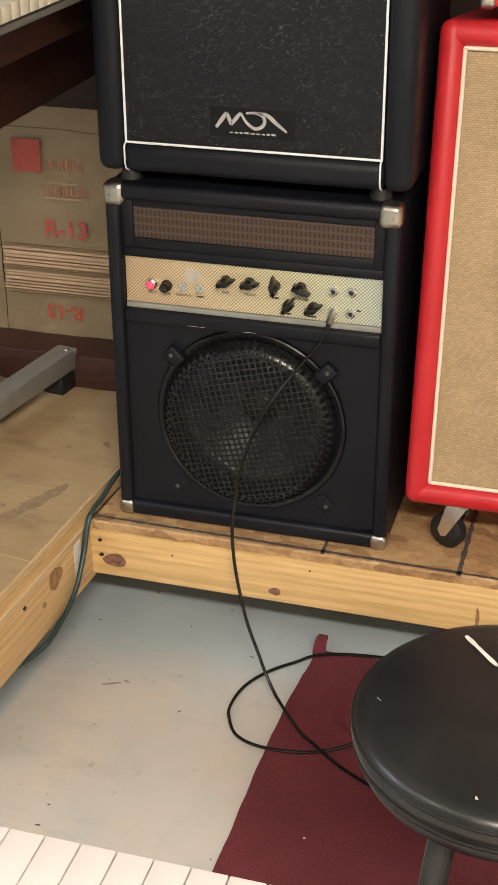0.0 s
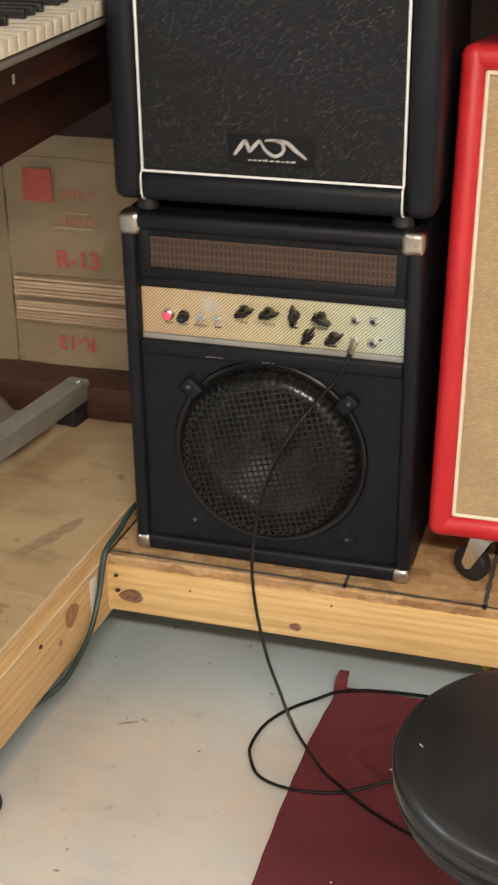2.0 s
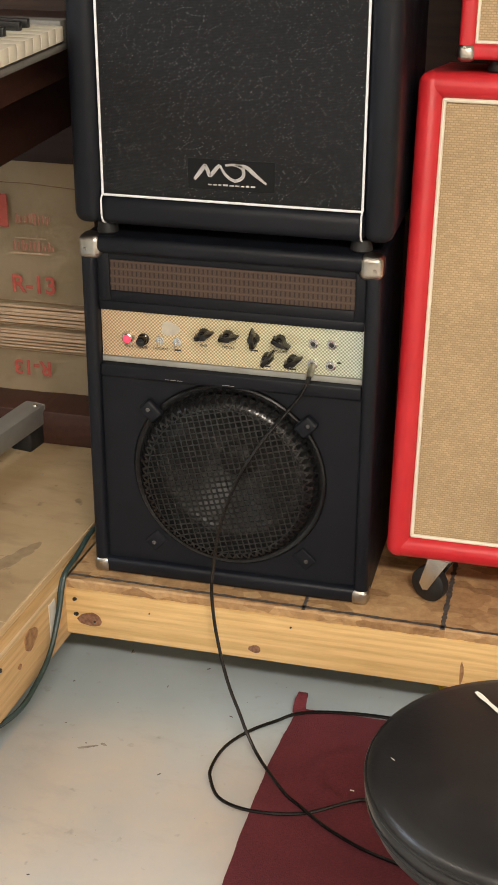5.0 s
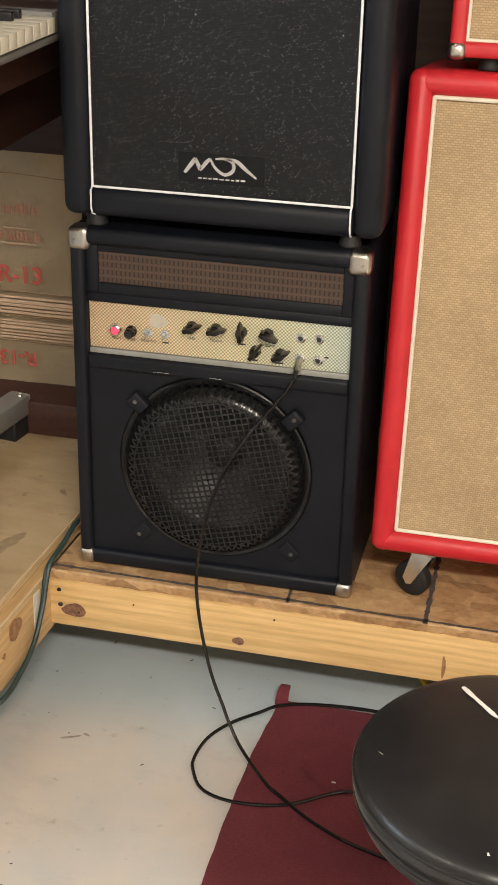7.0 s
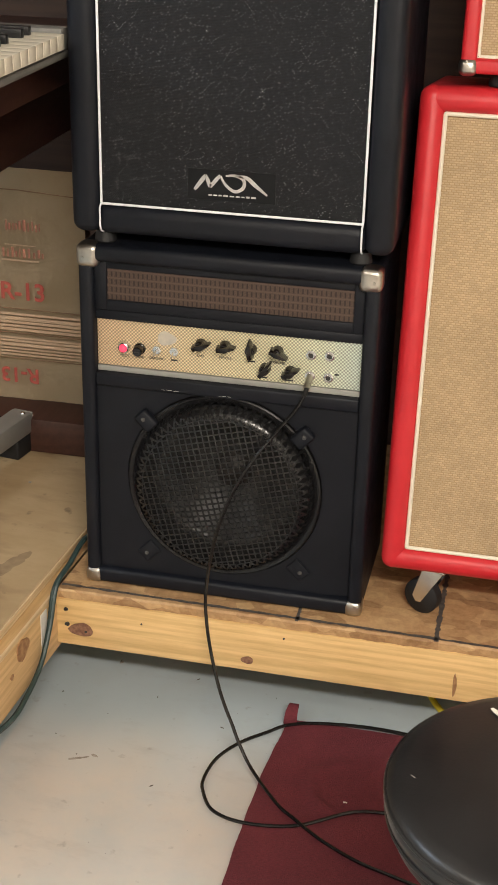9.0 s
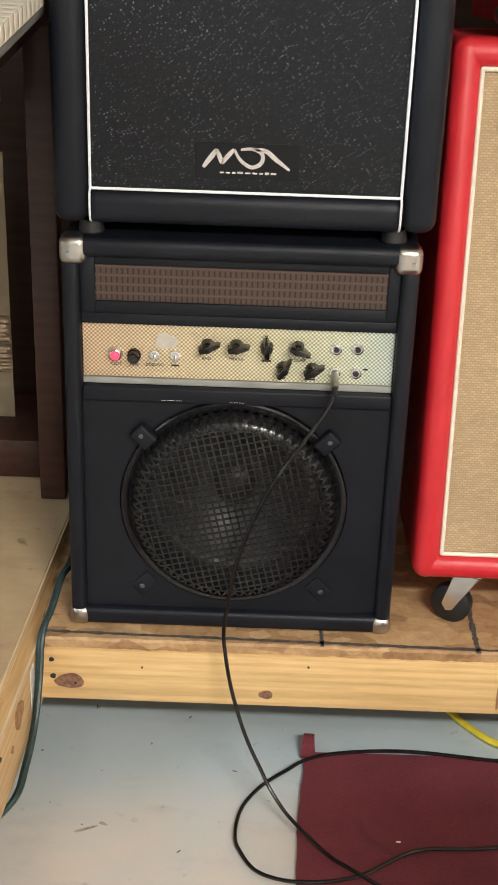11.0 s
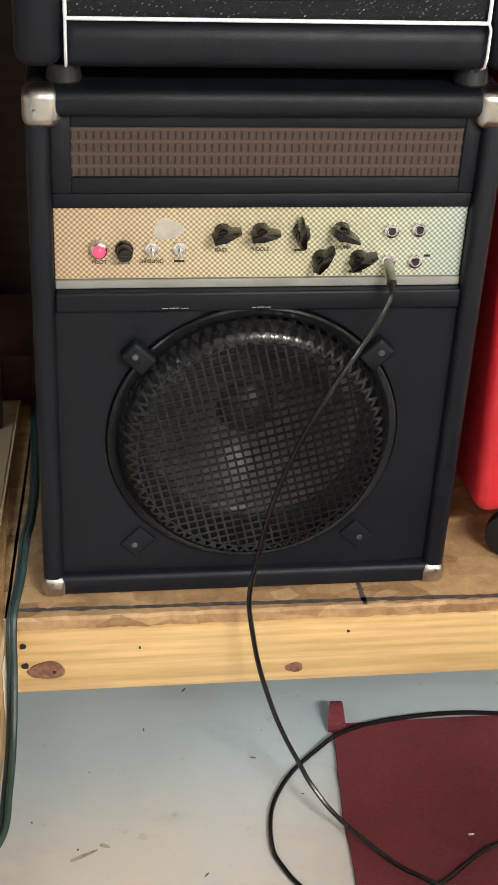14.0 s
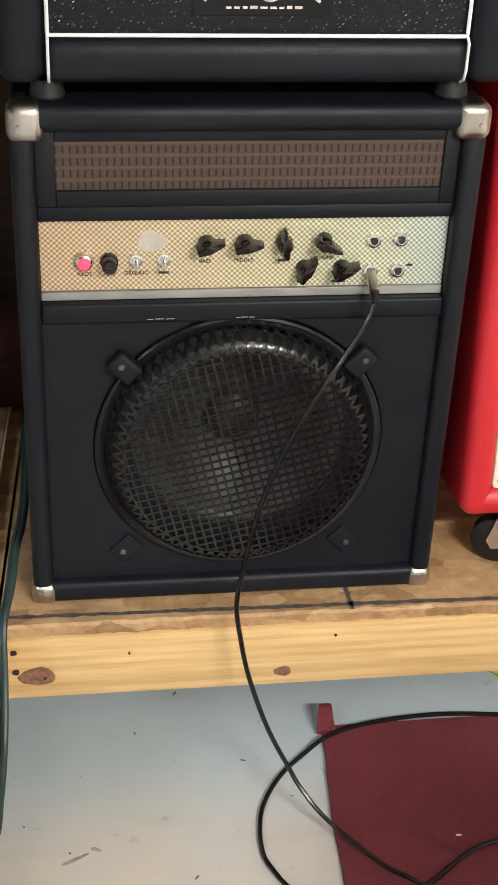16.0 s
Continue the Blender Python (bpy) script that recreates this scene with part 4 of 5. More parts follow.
def red_frame(parent, x0, x1, y0, y1, z0, z1, border, round_):
    b = border
    for xa, xb in ((x0, x0 + b), (x1 - b, x1)):
        part("side_panel", box(xa, xb, y0, y1, z0, z1, round_, 5), M_RED, parent, "bright red vinyl side")
    part("top_panel", box(x0 + 0.004, x1 - 0.004, y0 + 0.0006, y1 - 0.001, z1 - b, z1 - 0.0004, round_, 5), M_RED, parent, "bright red vinyl top")
    part("bottom_panel", box(x0 + 0.004, x1 - 0.004, y0 + 0.0006, y1 - 0.001, z0 + 0.0004, z0 + b, round_, 5), M_RED, parent, "bright red vinyl bottom")
    part("back_panel", box(x0 + 0.01, x1 - 0.01, y1 - 0.03, y1 - 0.01, z0 + 0.01, z1 - 0.01), M_RED, parent)
    part("grille_cloth", box(x0 + b, x1 - b, y0 + 0.014, y0 + 0.024, z0 + b, z1 - b), M_TAN, parent, "tan basket-weave cloth")
    part("piping", tube(rect_path(x0 + b + 0.001, x1 - b - 0.001, z0 + b + 0.001, z1 - b - 0.001, y0 + 0.0095, 0.001), 0.0030, 8, True), M_CREAM, parent, "cream piping")


def caster(parent, x, y, turn, size):
    """Swivel caster: plate, fork and wheel."""
    r = 0.0265
    fork = bmesh.new()
    box(-0.020, 0.020, -0.020, 0.020, 0.080, 0.0845, 0.002, 2, fork)
    for s in (-1, 1):
        ff = bmesh.new()
        prof = [(-0.016, 0.080), (0.016, 0.080), (0.030, 0.030), (0.024, 0.021), (0.016, 0.023)]
        a = [ff.verts.new((s * 0.0135, p, q)) for p, q in prof]
        b = [ff.verts.new((s * 0.0155, p, q)) for p, q in prof]
        ff.faces.new(a)
        ff.faces.new(b[::-1])
        for k in range(5):
            ff.faces.new((a[k], b[k], b[(k + 1) % 5], a[(k + 1) % 5]))
        merge(fork, ff)
    m = parent.matrix_world.inverted() @ pose(RED_X + x, y, TOP, 0, 0, turn) @ Matrix.Scale(size, 4)
    bmesh.ops.transform(fork, matrix=m, verts=fork.verts)
    cs = part("caster", fork, M_CHROME, parent, "swivel caster with a zinc fork")
    w = lathe([(0.0, -0.011), (r * 0.8, -0.011), (r, -0.007), (r, 0.007), (r * 0.8, 0.011), (0.0, 0.011)], 28, "x")
    bmesh.ops.transform(w, matrix=m @ Matrix.Translation((0, 0.021, r)), verts=w.verts)
    part("wheel", w, M_RUBBER, cs, "black rubber wheel")


# the red pair leans back: the rear casters are lower than the front ones
RED_X, LEAN = 0.516, -6.9
RED = pose(RED_X, -0.043, 0.310, LEAN, 0, 0)


def red_cabinet():
    c = thing("speaker_cabinet", (0, 0, 0), "tall red speaker cabinet with tan cloth leaning back on casters", "speaker cabinet")
    c.matrix_world = RED
    red_frame(c, -0.2775, 0.2775, 0.0, 0.30, 0.0, 0.6965, 0.0355, 0.017)
    for x in (-0.205, 0.205):
        caster(c, x + 0.012, 0.003, 65, 1.065)
        caster(c, x, 0.19, 30, 0.80)
    return c


def red_head():
    h = thing("amplifier_head", (0, 0, 0), "small red amplifier head with tan cloth and nickel corners", "amplifier")
    h.matrix_world = RED @ pose(0.051, 0.006, 0.6965)
    red_frame(h, -0.279, 0.279, 0.0, 0.244, 0.016, 0.27, 0.021, 0.007)
    for sx in (-1, 1):
        for z, s in ((0.013, -1), (0.273, 1)):
            corner_cap(h, sx * 0.2815, z, sx, s, -0.003, 0.026, 0.024)
    for x in (-0.225, 0.225):
        for y in (0.039, 0.214):
            part("foot", lathe([(0.016, 0.0), (0.017, 0.003), (0.0145, 0.0165), (0.0, 0.0165)], 18, "z", (x, y, 0.0005)), M_RUBBER, h, "round rubber foot")
    return h


red_cabinet()
red_head()


# ---------------------------------------------------------------- stool
def bar_stool():
    s = thing("stool", (0.478, -0.876, 0), "round black vinyl bar stool with a scuffed seat", "stool")
    zt, R = 0.610, 0.1375
    def hoop(name, r, z, thick, label):
        part(name, tube([Vector((r * math.cos(2 * math.pi * k / 72), r * math.sin(2 * math.pi * k / 72), z)) for k in range(72)], thick, 8, True), M_VINYL, s, label)
    part("seat", lathe([(0.0, zt), (0.07, zt), (R - 0.016, zt - 0.0006), (R - 0.008, zt - 0.0025), (R - 0.003, zt - 0.0065), (R - 0.0008, zt - 0.012), (R, zt - 0.019), (R - 0.002, zt - 0.027), (R - 0.006, zt - 0.030)], 72), M_VINYL, s, "padded black vinyl seat")
    hoop("seam", R - 0.0012, zt - 0.0115, 0.0019, "stitched black seam")
    hoop("piping", R - 0.0035, zt - 0.0300, 0.0026, "black vinyl welt")
    part("rim", lathe([(R - 0.006, zt - 0.032), (R - 0.005, zt - 0.035), (R - 0.008, zt - 0.046), (R - 0.020, zt - 0.054), (0.06, zt - 0.058), (0.0, zt - 0.058)], 72), M_VINYL, s, "lower black rim")
    def fleck(a, b, w, seed):
        bm, rnd = bmesh.new(), random.Random(seed)
        prev = None
        for k in range(9):
            f = k / 8
            q = Vector((a[0] + (b[0] - a[0]) * f, a[1] + (b[1] - a[1]) * f, zt + 0.0012))
            d = Vector((b[1] - a[1], a[0] - b[0], 0)).normalized() * w * rnd.uniform(0.6, 1.2)
            pair = (bm.verts.new(q - d), bm.verts.new(q + d))
            if prev:
                bm.faces.new((prev[0], pair[0], pair[1], prev[1]))
            prev = pair
        part("scuff", bm, M_WHITEMARK, s, "white fleck of paint on the vinyl")
    fleck((-0.0565, 0.095), (-0.024, 0.058), 0.0024, 1)
    fleck((-0.024, 0.058), (-0.014, 0.057), 0.0014, 2)
    fleck((-0.1155, -0.015), (-0.1115, -0.018), 0.0004, 3)
    fleck((-0.0180, -0.1130), (-0.0170, -0.1165), 0.0011, 4)
    for k in range(4):
        a = radians(45 + 90 * k)
        top, foot = Vector((0.060 * math.cos(a), 0.060 * math.sin(a), zt - 0.057)), Vector((0.140 * math.cos(a), 0.140 * math.sin(a), 0.0))
        lg = part("leg", tube([top, top.lerp(foot, 0.5), foot], 0.0125, 12), M_BLACKMETAL, s, "round black leg")
    ring = [Vector((0.112 * math.cos(2 * math.pi * k / 48), 0.112 * math.sin(2 * math.pi * k / 48), 0.22)) for k in range(48)]
    part("foot_ring", tube(ring, 0.008, 8, True), M_BLACKMETAL, s, "round foot ring")
    return s


bar_stool()


# ---------------------------------------------------------------- rug and cables
def rug():
    bm = bmesh.new()
    nx, ny = 110, 150
    grid = []
    rnd = random.Random(11)
    for j in range(ny + 1):
        y = -0.028 - 1.35 * (j / ny) ** 1.15
        row = []
        for i in range(nx + 1):
            left = 0.0945 + 0.014 * math.exp(-((y + 0.03) / 0.11) ** 2) - 0.0022 * noise.noise(Vector((0, y * 16, 5))) - 0.0008 * noise.noise(Vector((0, y * 190, 7)))
            x = left + 0.75 * (i / nx) ** 1.1
            z = 0.007 + 0.0012 * noise.noise(Vector((x * 14, y * 14, 0)))
            d = math.hypot(x - 0.235, y + 0.176)
            if x < 0.245:
                z += 0.008 * math.exp(-((d - 0.062) / 0.010) ** 2) * max(0.0, min(1.0, (0.235 - x) / 0.03)) * max(0.0, 0.6 + 5 * (-0.176 - y))
            row.append(bm.verts.new((x, y, z)))
        grid.append(row)
    for a, b in zip(grid, grid[1:]):
        for k in range(nx):
            bm.faces.new((a[k], a[k + 1], b[k + 1], b[k]))
    edge = grid[0] + [r[-1] for r in grid[1:]] + grid[-1][-2::-1] + [r[0] for r in grid[-2:0:-1]]
    low = [bm.verts.new((v.co.x, v.co.y, 0.0)) for v in edge]
    for k in range(len(edge)):
        j = (k + 1) % len(edge)
        bm.faces.new((edge[k], low[k], low[j], edge[j]))
    r = thing("rug", (0, 0, 0), "worn burgundy rug with a curled corner on concrete", "rug")
    part("carpet", bm, M_RUG, r, "burgundy carpet")
    tuft = bmesh.new()
    prev = None
    for k in range(7):
        f = k / 6
        lift = 0.019 * math.sin(f * 2.2)
        q = Vector((0.1135 + 0.002 * f, -0.036 + 0.030 * f, 0.0075 + lift))
        hw = 0.0105 - 0.004 * f
        ring = [tuft.verts.new(q + Vector((sx * hw, 0, dz)) + 0.0015 * noise.noise_vector(q * 90 + Vector((sx, dz, 0)))) for sx, dz in ((-1, 0), (1, 0), (1, -0.005), (-1, -0.005))]
        if prev:
            for m in range(4):
                tuft.faces.new((prev[m], prev[(m + 1) % 4], ring[(m + 1) % 4], ring[m]))
        else:
            tuft.faces.new(ring)
        prev = ring
    tuft.faces.new(prev[::-1])
    part("curled_corner", tuft, M_RUG, r, "curled corner")
    part("lint", box(0.227, 0.233, -0.2100, -0.2085, 0.008, 0.0095), M_WHITEMARK, r, "white scrap of lint")
    part("lint", box(0.194, 0.197, -0.453, -0.4515, 0.008, 0.0095), M_WHITEMARK, r, "white scrap of lint")


rug()


def floor_litter():
    """Crumbs and splinters scattered on the concrete."""
    rnd = random.Random(17)
    for k in range(15):
        x, y = rnd.uniform(-0.30, 0.10), rnd.uniform(-0.55, 0.02)
        if k % 3 == 0:
            y = rnd.uniform(-0.10, 0.03)
        x, y = {0: (-0.112, -0.015), 1: (-0.201, 0.069), 2: (-0.060, 0.050)}.get(k, (x, y))
        r, a = rnd.uniform(0.0010, 0.0021), rnd.uniform(0, 6.28)
        bm = bmesh.new()
        bmesh.ops.create_icosphere(bm, subdivisions=1, radius=1.0)
        st = rnd.choice((1.0, 1.3, 2.6))
        for v in bm.verts:
            v.co = Vector((v.co.x * r * st, v.co.y * r * 0.7, v.co.z * r * 0.35)) * (1 + 0.3 * noise.noise(v.co * 3 + Vector((k, 0, 0))))
        bmesh.ops.transform(bm, matrix=pose(x, y, r * 0.25, 0, 0, math.degrees(a)), verts=bm.verts)
        ob = part("crumb", bm, M_CRUMB)
        tagged(ob, "small dark crumb of dirt on the concrete floor", "crumb", "crumbs on the floor")


def floor_scuff(x, y, length, width, turn, seed):
    """A thin smear of brown dirt on the painted concrete."""
    bm = blob(0, 0, length, width, 0, seed, 0.0005, 26)
    bmesh.ops.transform(bm, matrix=pose(x, y, 0.0002, -90, 0, 0) @ pose(0, 0, 0, 0, turn, 0), verts=bm.verts)
    part("scuff", bm, M_SMEAR, floor, "brown scuff on the paint")


floor_litter()
floor_scuff(-0.186, -0.198, 0.016, 0.0022, -25, 3)
floor_scuff(-0.163, -0.186, 0.006, 0.0024, 20, 4)
floor_scuff(-0.199, 0.066, 0.004, 0.0020, -50, 5)


def guitar_cable():
    c = thing("guitar_cable", (0, 0, 0), "black instrument cable plugged into the amplifier and looped on the floor", "cable")
    plug_at = Vector((0.119, -0.022, TOP + 0.379))
    d = Vector((-0.02, -0.9, -0.38)).normalized()
    bm = tube([plug_at, plug_at + d * 0.012, plug_at + d * 0.0125, plug_at + d * 0.026], 0.0052, 14)
    pl = part("plug", bm, M_NICKEL, c, "nickel jack plug")
    part("boot", tube([plug_at + d * 0.026, plug_at + d * 0.04], 0.0035, 10), M_RUBBER, pl)
    pts = [plug_at + d * 0.036, (0.1078, -0.0644, 0.561), (0.0851, -0.0792, 0.5316), (0.0605, -0.091, 0.498), (0.0381, -0.1008, 0.4603), (0.0200, -0.1050, 0.418), (0.0053, -0.1077, 0.3697),
           (-0.0040, -0.108, 0.3164), (-0.0102, -0.1045, 0.2610), (-0.0055, -0.1135, 0.2190), (0.0026, -0.1210, 0.1790), (0.0161, -0.1340, 0.1370), (0.0290, -0.1440, 0.1060), (0.0460, -0.1550, 0.0740), (0.0600, -0.1670, 0.0510), (0.0860, -0.1940, 0.0290),
           (0.134, -0.244, 0.0155), (0.165, -0.270, 0.0150), (0.222, -0.308, 0.0110), (0.30, -0.342, 0.0105), (0.428, -0.364, 0.0105), (0.504, -0.2655, 0.0105), (0.434, -0.209, 0.0105),
           (0.3315, -0.219, 0.0105), (0.25, -0.228, 0.011), (0.172, -0.277, 0.0100), (0.098, -0.289, 0.0090), (0.045, -0.268, 0.0035), (0.0195, -0.228, 0.0035), (0.0140, -0.200, 0.0035), (0.0185, -0.160, 0.0035), (0.031, -0.128, 0.0035), (0.053, -0.096, 0.0035), (0.083, -0.068, 0.0045),
           (0.115, -0.048, 0.0105), (0.17, -0.031, 0.0105), (0.26, -0.024, 0.0105), (0.37, -0.036, 0.0105), (0.50, -0.05, 0.0105), (0.72, -0.10, 0.0105)]
    part("cord", tube(smooth_path(pts, 8), 0.0027, 8), M_CABLE, c, "glossy black cord")


guitar_cable()


def green_cord():
    c = thing("extension_cord", (0, 0, 0), "dark green extension cord hanging over the platform's edge", "cable")
    pts = [(-0.236, 0.42, 0.222), (-0.234, 0.28, 0.224), (-0.233, 0.16, 0.230), (-0.236, 0.07, 0.248), (-0.2403, 0.0125, 0.2620), (-0.2455, -0.045, 0.248), (-0.2535, -0.092, 0.2300), (-0.2545, -0.118, 0.1780), (-0.2565, -0.150, 0.1330), (-0.2605, -0.200, 0.1080), (-0.2680, -0.258, 0.0950),
           (-0.310, -0.30, 0.070), (-0.365, -0.31, 0.035), (-0.42, -0.33, 0.008), (-0.44, -0.36, 0.006), (-0.42, -0.40, 0.006), (-0.365, -0.397, 0.006)]
    for k in range(17):
        t = radians(110 - 40 * k)
        pts.append((-0.337 + 0.046 * math.cos(t), -0.438 + 0.040 * math.sin(t) - 0.0008 * k, 0.006 + 0.0006 * k))
    pts += [(-0.42, -0.47, 0.008), (-0.58, -0.50, 0.006)]
    part("cord", tube(smooth_path(pts, 8), 0.0042, 8), M_GREEN, c, "dark green cord")
    twin = [(x + 0.004, y - 0.006 + 0.006 * math.sin(k * 1.3), z + 0.0055) for k, (x, y, z) in enumerate(pts)]
    part("cord", tube(smooth_path(twin, 8), 0.0036, 8), M_GREEN, c, "dark green cord")


green_cord()

yc = thing("extension_cord", (0, 0, 0), "bright yellow cord coming from under the platform", "cable")
part("cord", tube(smooth_path([(0.24, 0.33, 0.006), (0.2907, 0.193, 0.006), (0.3155, 0.1124, 0.006), (0.35, 0.0493, 0.006), (0.3996, -0.0026, 0.010), (0.469, -0.0061, 0.016), (0.60, 0.05, 0.006), (0.75, 0.2, 0.006)], 8), 0.0052, 8), M_YELLOW, yc, "yellow cord")


# ---------------------------------------------------------------- keyboards
def keyboard(at, rz, label, n_white, first, keys, depth=0.145, drop=0.0, w=0.0235, lip=0.05):
    """Keys along local x, their fronts facing -y; the case behind them."""
    k = thing("keyboard", at, label, "keyboard", rz=rz)
    L = n_white * w
    part("case", box(-0.03, L + 0.03, 0.0, depth + 0.16, -0.050, -0.024 - drop, 0.004, 2), M_CASE, k, "grey plastic case")
    part("case_top", box(-0.03, L + 0.03, depth + 0.002, depth + 0.16, -0.0238 - drop, 0.012, 0.004, 2), M_CASE, k, "grey plastic top")
    for x0, x1 in ((-0.03, -0.001), (L + 0.001, L + 0.03)):
        part("cheek", box(x0, x1, 0.0, depth, -0.0238 - drop, 0.006 - drop, 0.003, 2), M_CASE, k)
    white = mesh_of("white_key", box(0.0004, w - 0.0004, -0.004, depth, -0.020, 0.0, 0.0009, 2), keys)
    black = mesh_of("black_key", box(-0.0055, 0.0055, lip, depth, -0.003, 0.0115, 0.0018, 2), M_KEYB)
    for i in range(n_white):
        ob = new("white_key", white)
        ob.parent, ob.location = k, (i * w, 0, -drop)
        if (i + first) % 7 not in (2, 6) and i < n_white - 1:
            ob = new("black_key", black)
            ob.parent, ob.location = k, ((i + 1) * w, 0, -drop)
    return k


keyboard((1.0230, -1.2465, 0.740), 180, "digital piano on a steel stand with clean white keys", 52, 0, M_KEYW)
keyboard((-0.2345, -0.603, 1.065), 90, "old electric keyboard with yellowed keys on a dark wooden desk", 22, 2, M_KEYOLD, 0.145, 0.015, 0.0262, 0.034)


def piano_stand():
    s = thing("keyboard_stand", (0.42, -1.39, 0), "folding steel stand under the digital piano", "stand")
    for x in (-0.48, 0.48):
        for a, b in (((x, 0.12, 0.677), (x, -0.14, 0.0)), ((x, -0.14, 0.677), (x, 0.12, 0.0))):
            a, b = Vector(a), Vector(b)
            part("leg", tube([a, a.lerp(b, 0.5), b], 0.013, 10), M_BLACKMETAL, s)
    part("cross_bar", tube([Vector((-0.48, 0, 0.37)), Vector((0.48, 0, 0.37))], 0.012, 10), M_BLACKMETAL, s)


piano_stand()


def desk():
    d = thing("desk", (-0.2345, -0.603, 0), "dark red-brown wooden desk carrying the old keyboard", "desk", rz=90)
    part("top", box(-0.04, 0.96, 0.0475, 0.46, 0.957, 1.0145, 0.003, 2), M_DARKWOOD, d, "dark wooden top")
    part("apron", box(-0.02, 0.94, 0.120, 0.145, 0.842, 0.9565, 0.002, 2), M_DARKWOOD, d, "dark wooden apron")
    part("back_rail", box(-0.02, 0.94, 0.41, 0.435, 0.882, 0.9565, 0.002, 2), M_DARKWOOD, d)
    part("leg", box(0.893, 0.933, 0.0385, 0.0785, 0.2305, 0.9565, 0.003, 2), M_DARKWOOD, d, "square dark leg")
    for y in (0.20, 0.40):
        part("leg", box(-0.015, 0.025, y, y + 0.04, 0.0, 0.9565, 0.003, 2), M_DARKWOOD, d, "square dark leg")
    part("nick", box(0.395, 0.400, 0.0467, 0.0477, 0.974, 0.986), M_WHITEMARK, d, "pale nick in the wood")


desk()


def steel_foot():
    f = thing("steel_stand_foot", (-0.4609, 0.3667, 0.2295), "grey square steel stand leg on a black rubber foot", "stand", rz=-9.6)
    bm = box(-0.042, 0.0, -0.62, 0.0, 0.040, 0.080, 0.004, 2)
    part("tube", bm, M_STEEL, f, "grey painted square tube")
    part("end_cap", box(-0.0405, -0.0015, 0.0005, 0.004, 0.0415, 0.0785, 0.001, 1), M_STEEL, f)
    part("bolt", lathe([(0.0, 0.003), (0.004, 0.0025), (0.005, 0.0)], 12, "z", (-0.012, -0.014, 0.080)), M_CHROME, f, "small bright bolt")
    part("rubber_foot", box(-0.048, -0.002, -0.052, 0.002, 0.001, 0.0395, 0.005, 3), M_RUBBER, f, "black rubber foot")
    part("rubber_foot", box(-0.048, -0.002, -0.60, -0.546, 0.001, 0.0395, 0.005, 3), M_RUBBER, f, "black rubber foot")


steel_foot()


def cloth_bag():
    """A slumped grey-brown cloth bag behind the steel leg."""
    g = thing("cloth_bag", (-0.665, 0.215, 0.2305), "slumped grey-brown cloth bag behind the steel leg", "bag", rz=-17)
    bm = bmesh.new()
    n, m = 28, 16
    rows = []
    for j in range(m + 1):
        v = j / m * math.pi * 0.5
        row = []
        for i in range(n):
            a = 2 * math.pi * i / n
            q = Vector((math.cos(a), math.sin(a), 0))
            w = 1 + 0.16 * noise.noise(q * 2.2 + Vector((0, 0, v * 2))) + 0.05 * noise.noise(q * 7 + Vector((3, 0, v * 5)))
            row.append(bm.verts.new((0.12 * w * math.cos(a) * math.cos(v) ** 0.6, 0.115 * w * math.sin(a) * math.cos(v) ** 0.6, 0.001 + 0.085 * math.sin(v) * w)))
        rows.append(row)
    for a, b in zip(rows, rows[1:]):
        for k in range(n):
            bm.faces.new((a[k], a[(k + 1) % n], b[(k + 1) % n], b[k]))
    part("cloth", bm, M_FOAM, g, "creased grey-brown cloth")


cloth_bag()


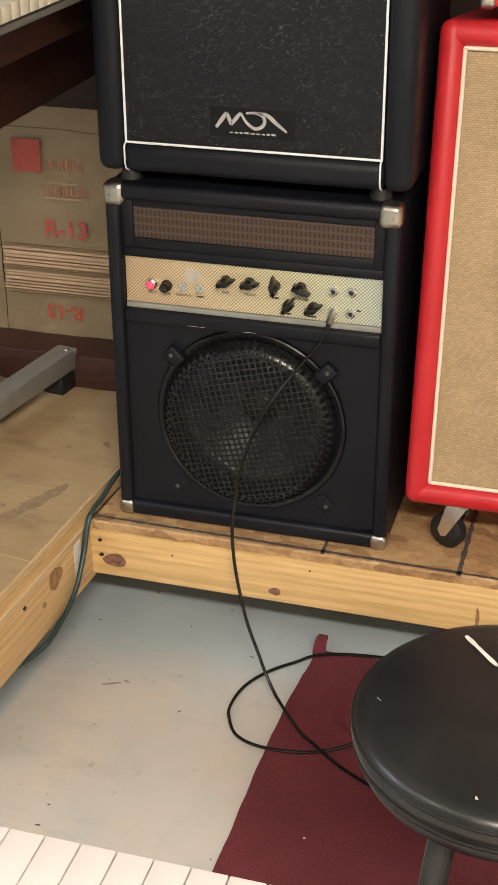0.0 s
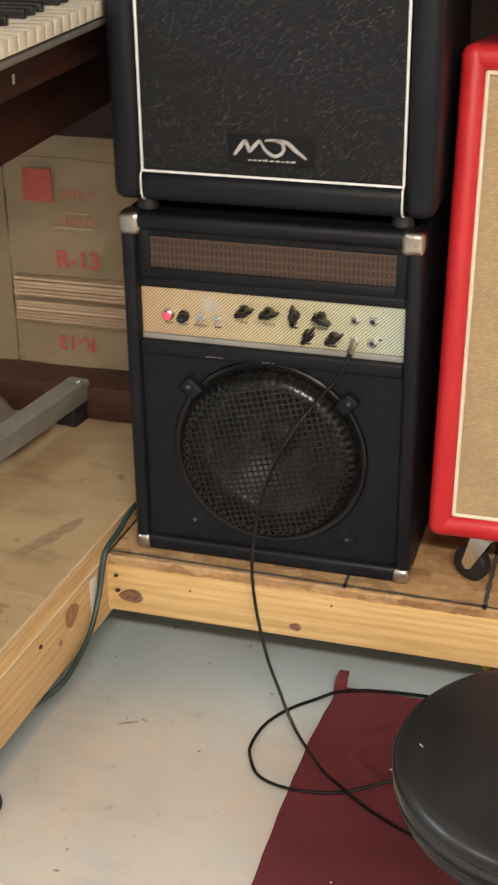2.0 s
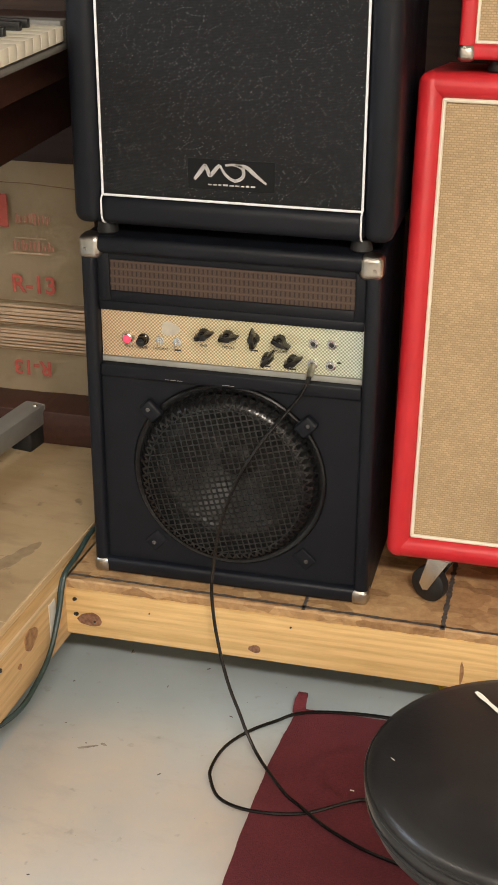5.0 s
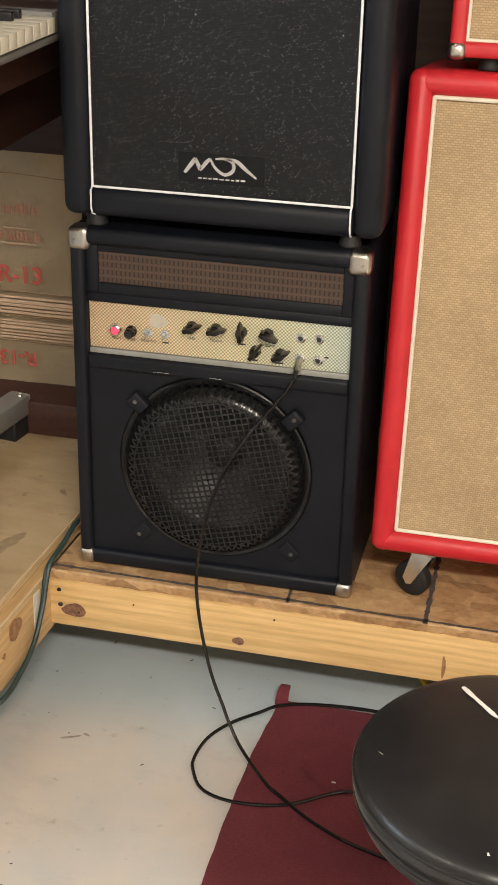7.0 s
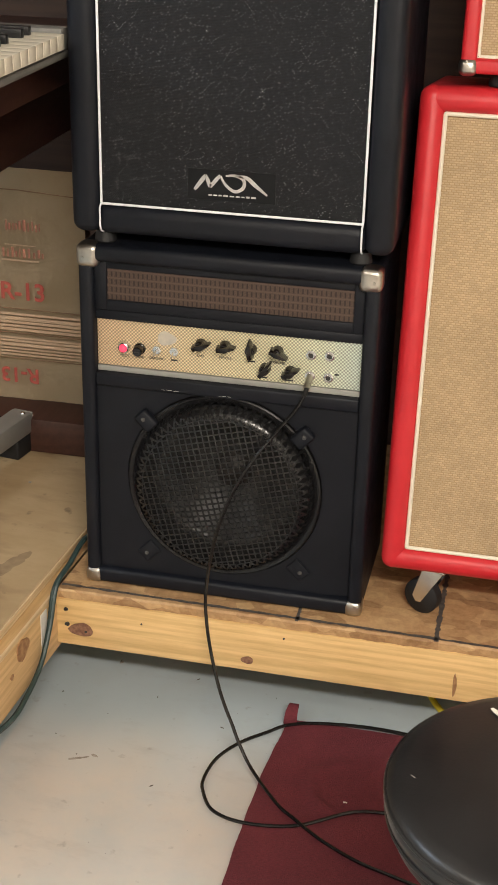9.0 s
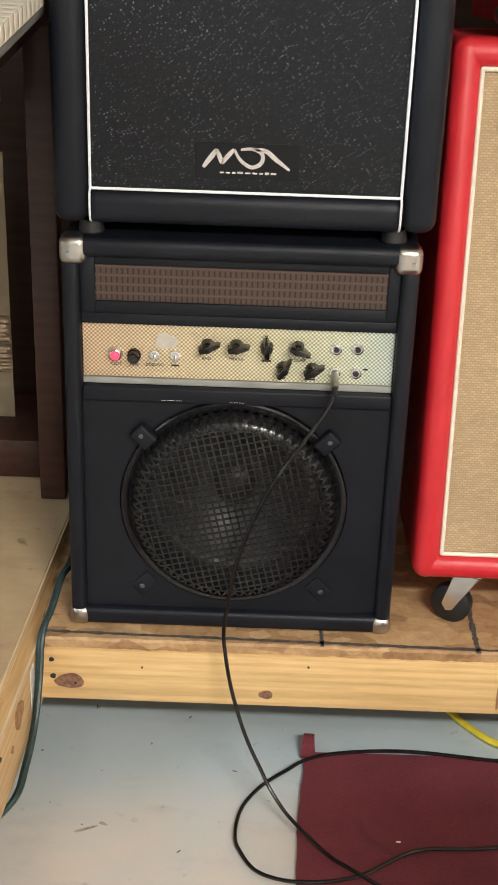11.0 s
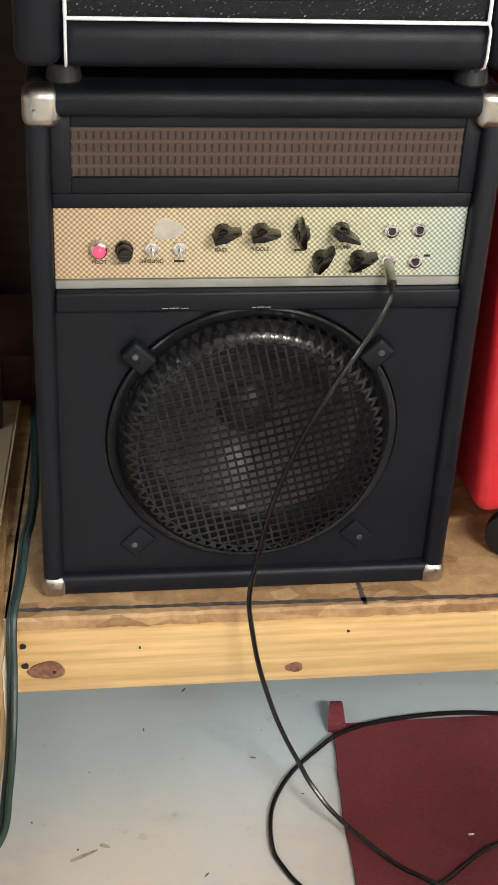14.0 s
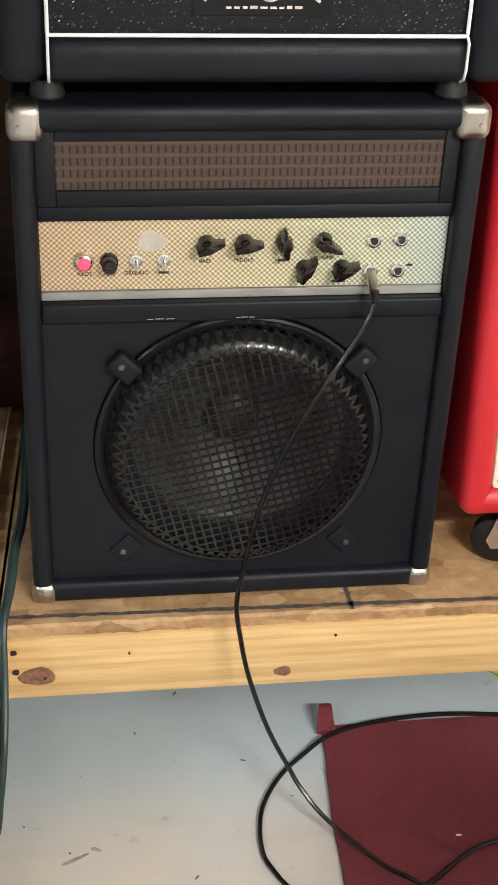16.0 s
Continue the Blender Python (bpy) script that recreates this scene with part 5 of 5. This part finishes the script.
# ---------------------------------------------------------------- insulation packs and back boards
def insulation():
    p = thing("insulation_pack", (-0.6990, 0.45, 0.2960), "pack of kraft-faced insulation batts printed in red", "insulation")
    def sheet(x0, x1, z0, z1, seed, nx=36, nz=30):
        bm = bmesh.new()
        rows = []
        for j in range(nz + 1):
            row = []
            for i in range(nx + 1):
                u, v = i / nx, j / nz
                x, z = x0 + (x1 - x0) * u, z0 + (z1 - z0) * v
                belly = 0.003 * math.sin(math.pi * min(1, max(0, u))) * math.sin(math.pi * v) ** 0.5
                y = -0.0 - belly + 0.0025 * noise.noise(Vector((x * 12 + seed, z * 12, seed))) - 0.004 * max(0.0, 1 - abs(noise.noise(Vector((x * 5 + seed, z * 5, 2)))) * 9)
                row.append(bm.verts.new((x, y, z)))
            rows.append(row)
        for a, b in zip(rows, rows[1:]):
            for k in range(nx):
                bm.faces.new((a[k], a[k + 1], b[k + 1], b[k]))
        bmesh.ops.solidify(bm, geom=bm.faces[:], thickness=-0.08)
        return bm
    part("batt", sheet(0.061, 0.321, 0.0, 0.445, 1), M_KRAFT, p, "kraft facing with red print")
    part("batt", sheet(-0.44, 0.059, 0.0, 0.445, 5), M_KRAFT, p, "plain kraft facing")
    y = -0.0105
    part("print_square", box(0.103, 0.160, y - 0.001, y, 0.325, 0.386, 0.0008, 1), M_REDINK, p, "solid red square")
    def letters(text, size, at, ry):
        words("lettering", text, size, M_REDINK, p, at, 90, ry, 0, "CENTER", 0.0010)
    letters("R-13", 0.046, (0.201, y, 0.203), 0)
    letters("R-13", 0.040, (0.188, y, 0.066), 180)
    rnd = random.Random(7)
    # worn lines of unreadable print
    for z, x0, x1, h in ((0.333, 0.174, 0.240, 0.022), (0.282, 0.166, 0.246, 0.020)):
        x = x0
        while x < x1:
            w = rnd.uniform(0.0025, 0.0055)
            part("lettering", box(x, min(x + w, x1), y - 0.0005, y, z + rnd.uniform(0, 0.003), z + h * rnd.uniform(0.6, 1.0)), M_FADEDINK, p, "faded red lettering")
            x += w + rnd.uniform(0.002, 0.006)
    for z, x0, x1, h in ((0.276, 0.162, 0.235, 0.003), (0.305, 0.172, 0.23, 0.002)):
        part("lettering", box(x0, x1, y - 0.0005, y, z, z + h), M_PALEINK, p, "faded red lettering")
    # two blocks of pale fine print between thin dark rules
    for za, zb in ((0.092, 0.133), (0.141, 0.181)):
        z = za
        while z < zb - 0.003:
            h = rnd.uniform(0.003, 0.0075)
            x = 0.064 + rnd.uniform(0, 0.006)
            part("print_line", box(x, 0.320 - rnd.uniform(0, 0.006), y - 0.0003, y, z, min(zb, z + h)), M_PALEINK, p, "faded pink line of print")
            z += h + rnd.uniform(0.001, 0.003)
    for z, dz in ((0.086, 0.0), (0.136, 0.0), (0.184, 0.0), (0.407, -0.006)):
        part("print_rule", tube([Vector((0.072, y + 0.001, z)), Vector((0.2, y, z + 0.001)), Vector((0.318, y + 0.001, z + dz))], 0.0009, 5), M_RULE, p, "thin brown rule")
    return p


insulation()

tb = thing("timber_beam", (0, 0, 0), "dark red-brown timber beam under the insulation", "beam")
part("timber", box(-1.35, -0.235, 0.360, 0.545, 0.2315, 0.2975, 0.003, 2), M_DARKWOOD, tb)
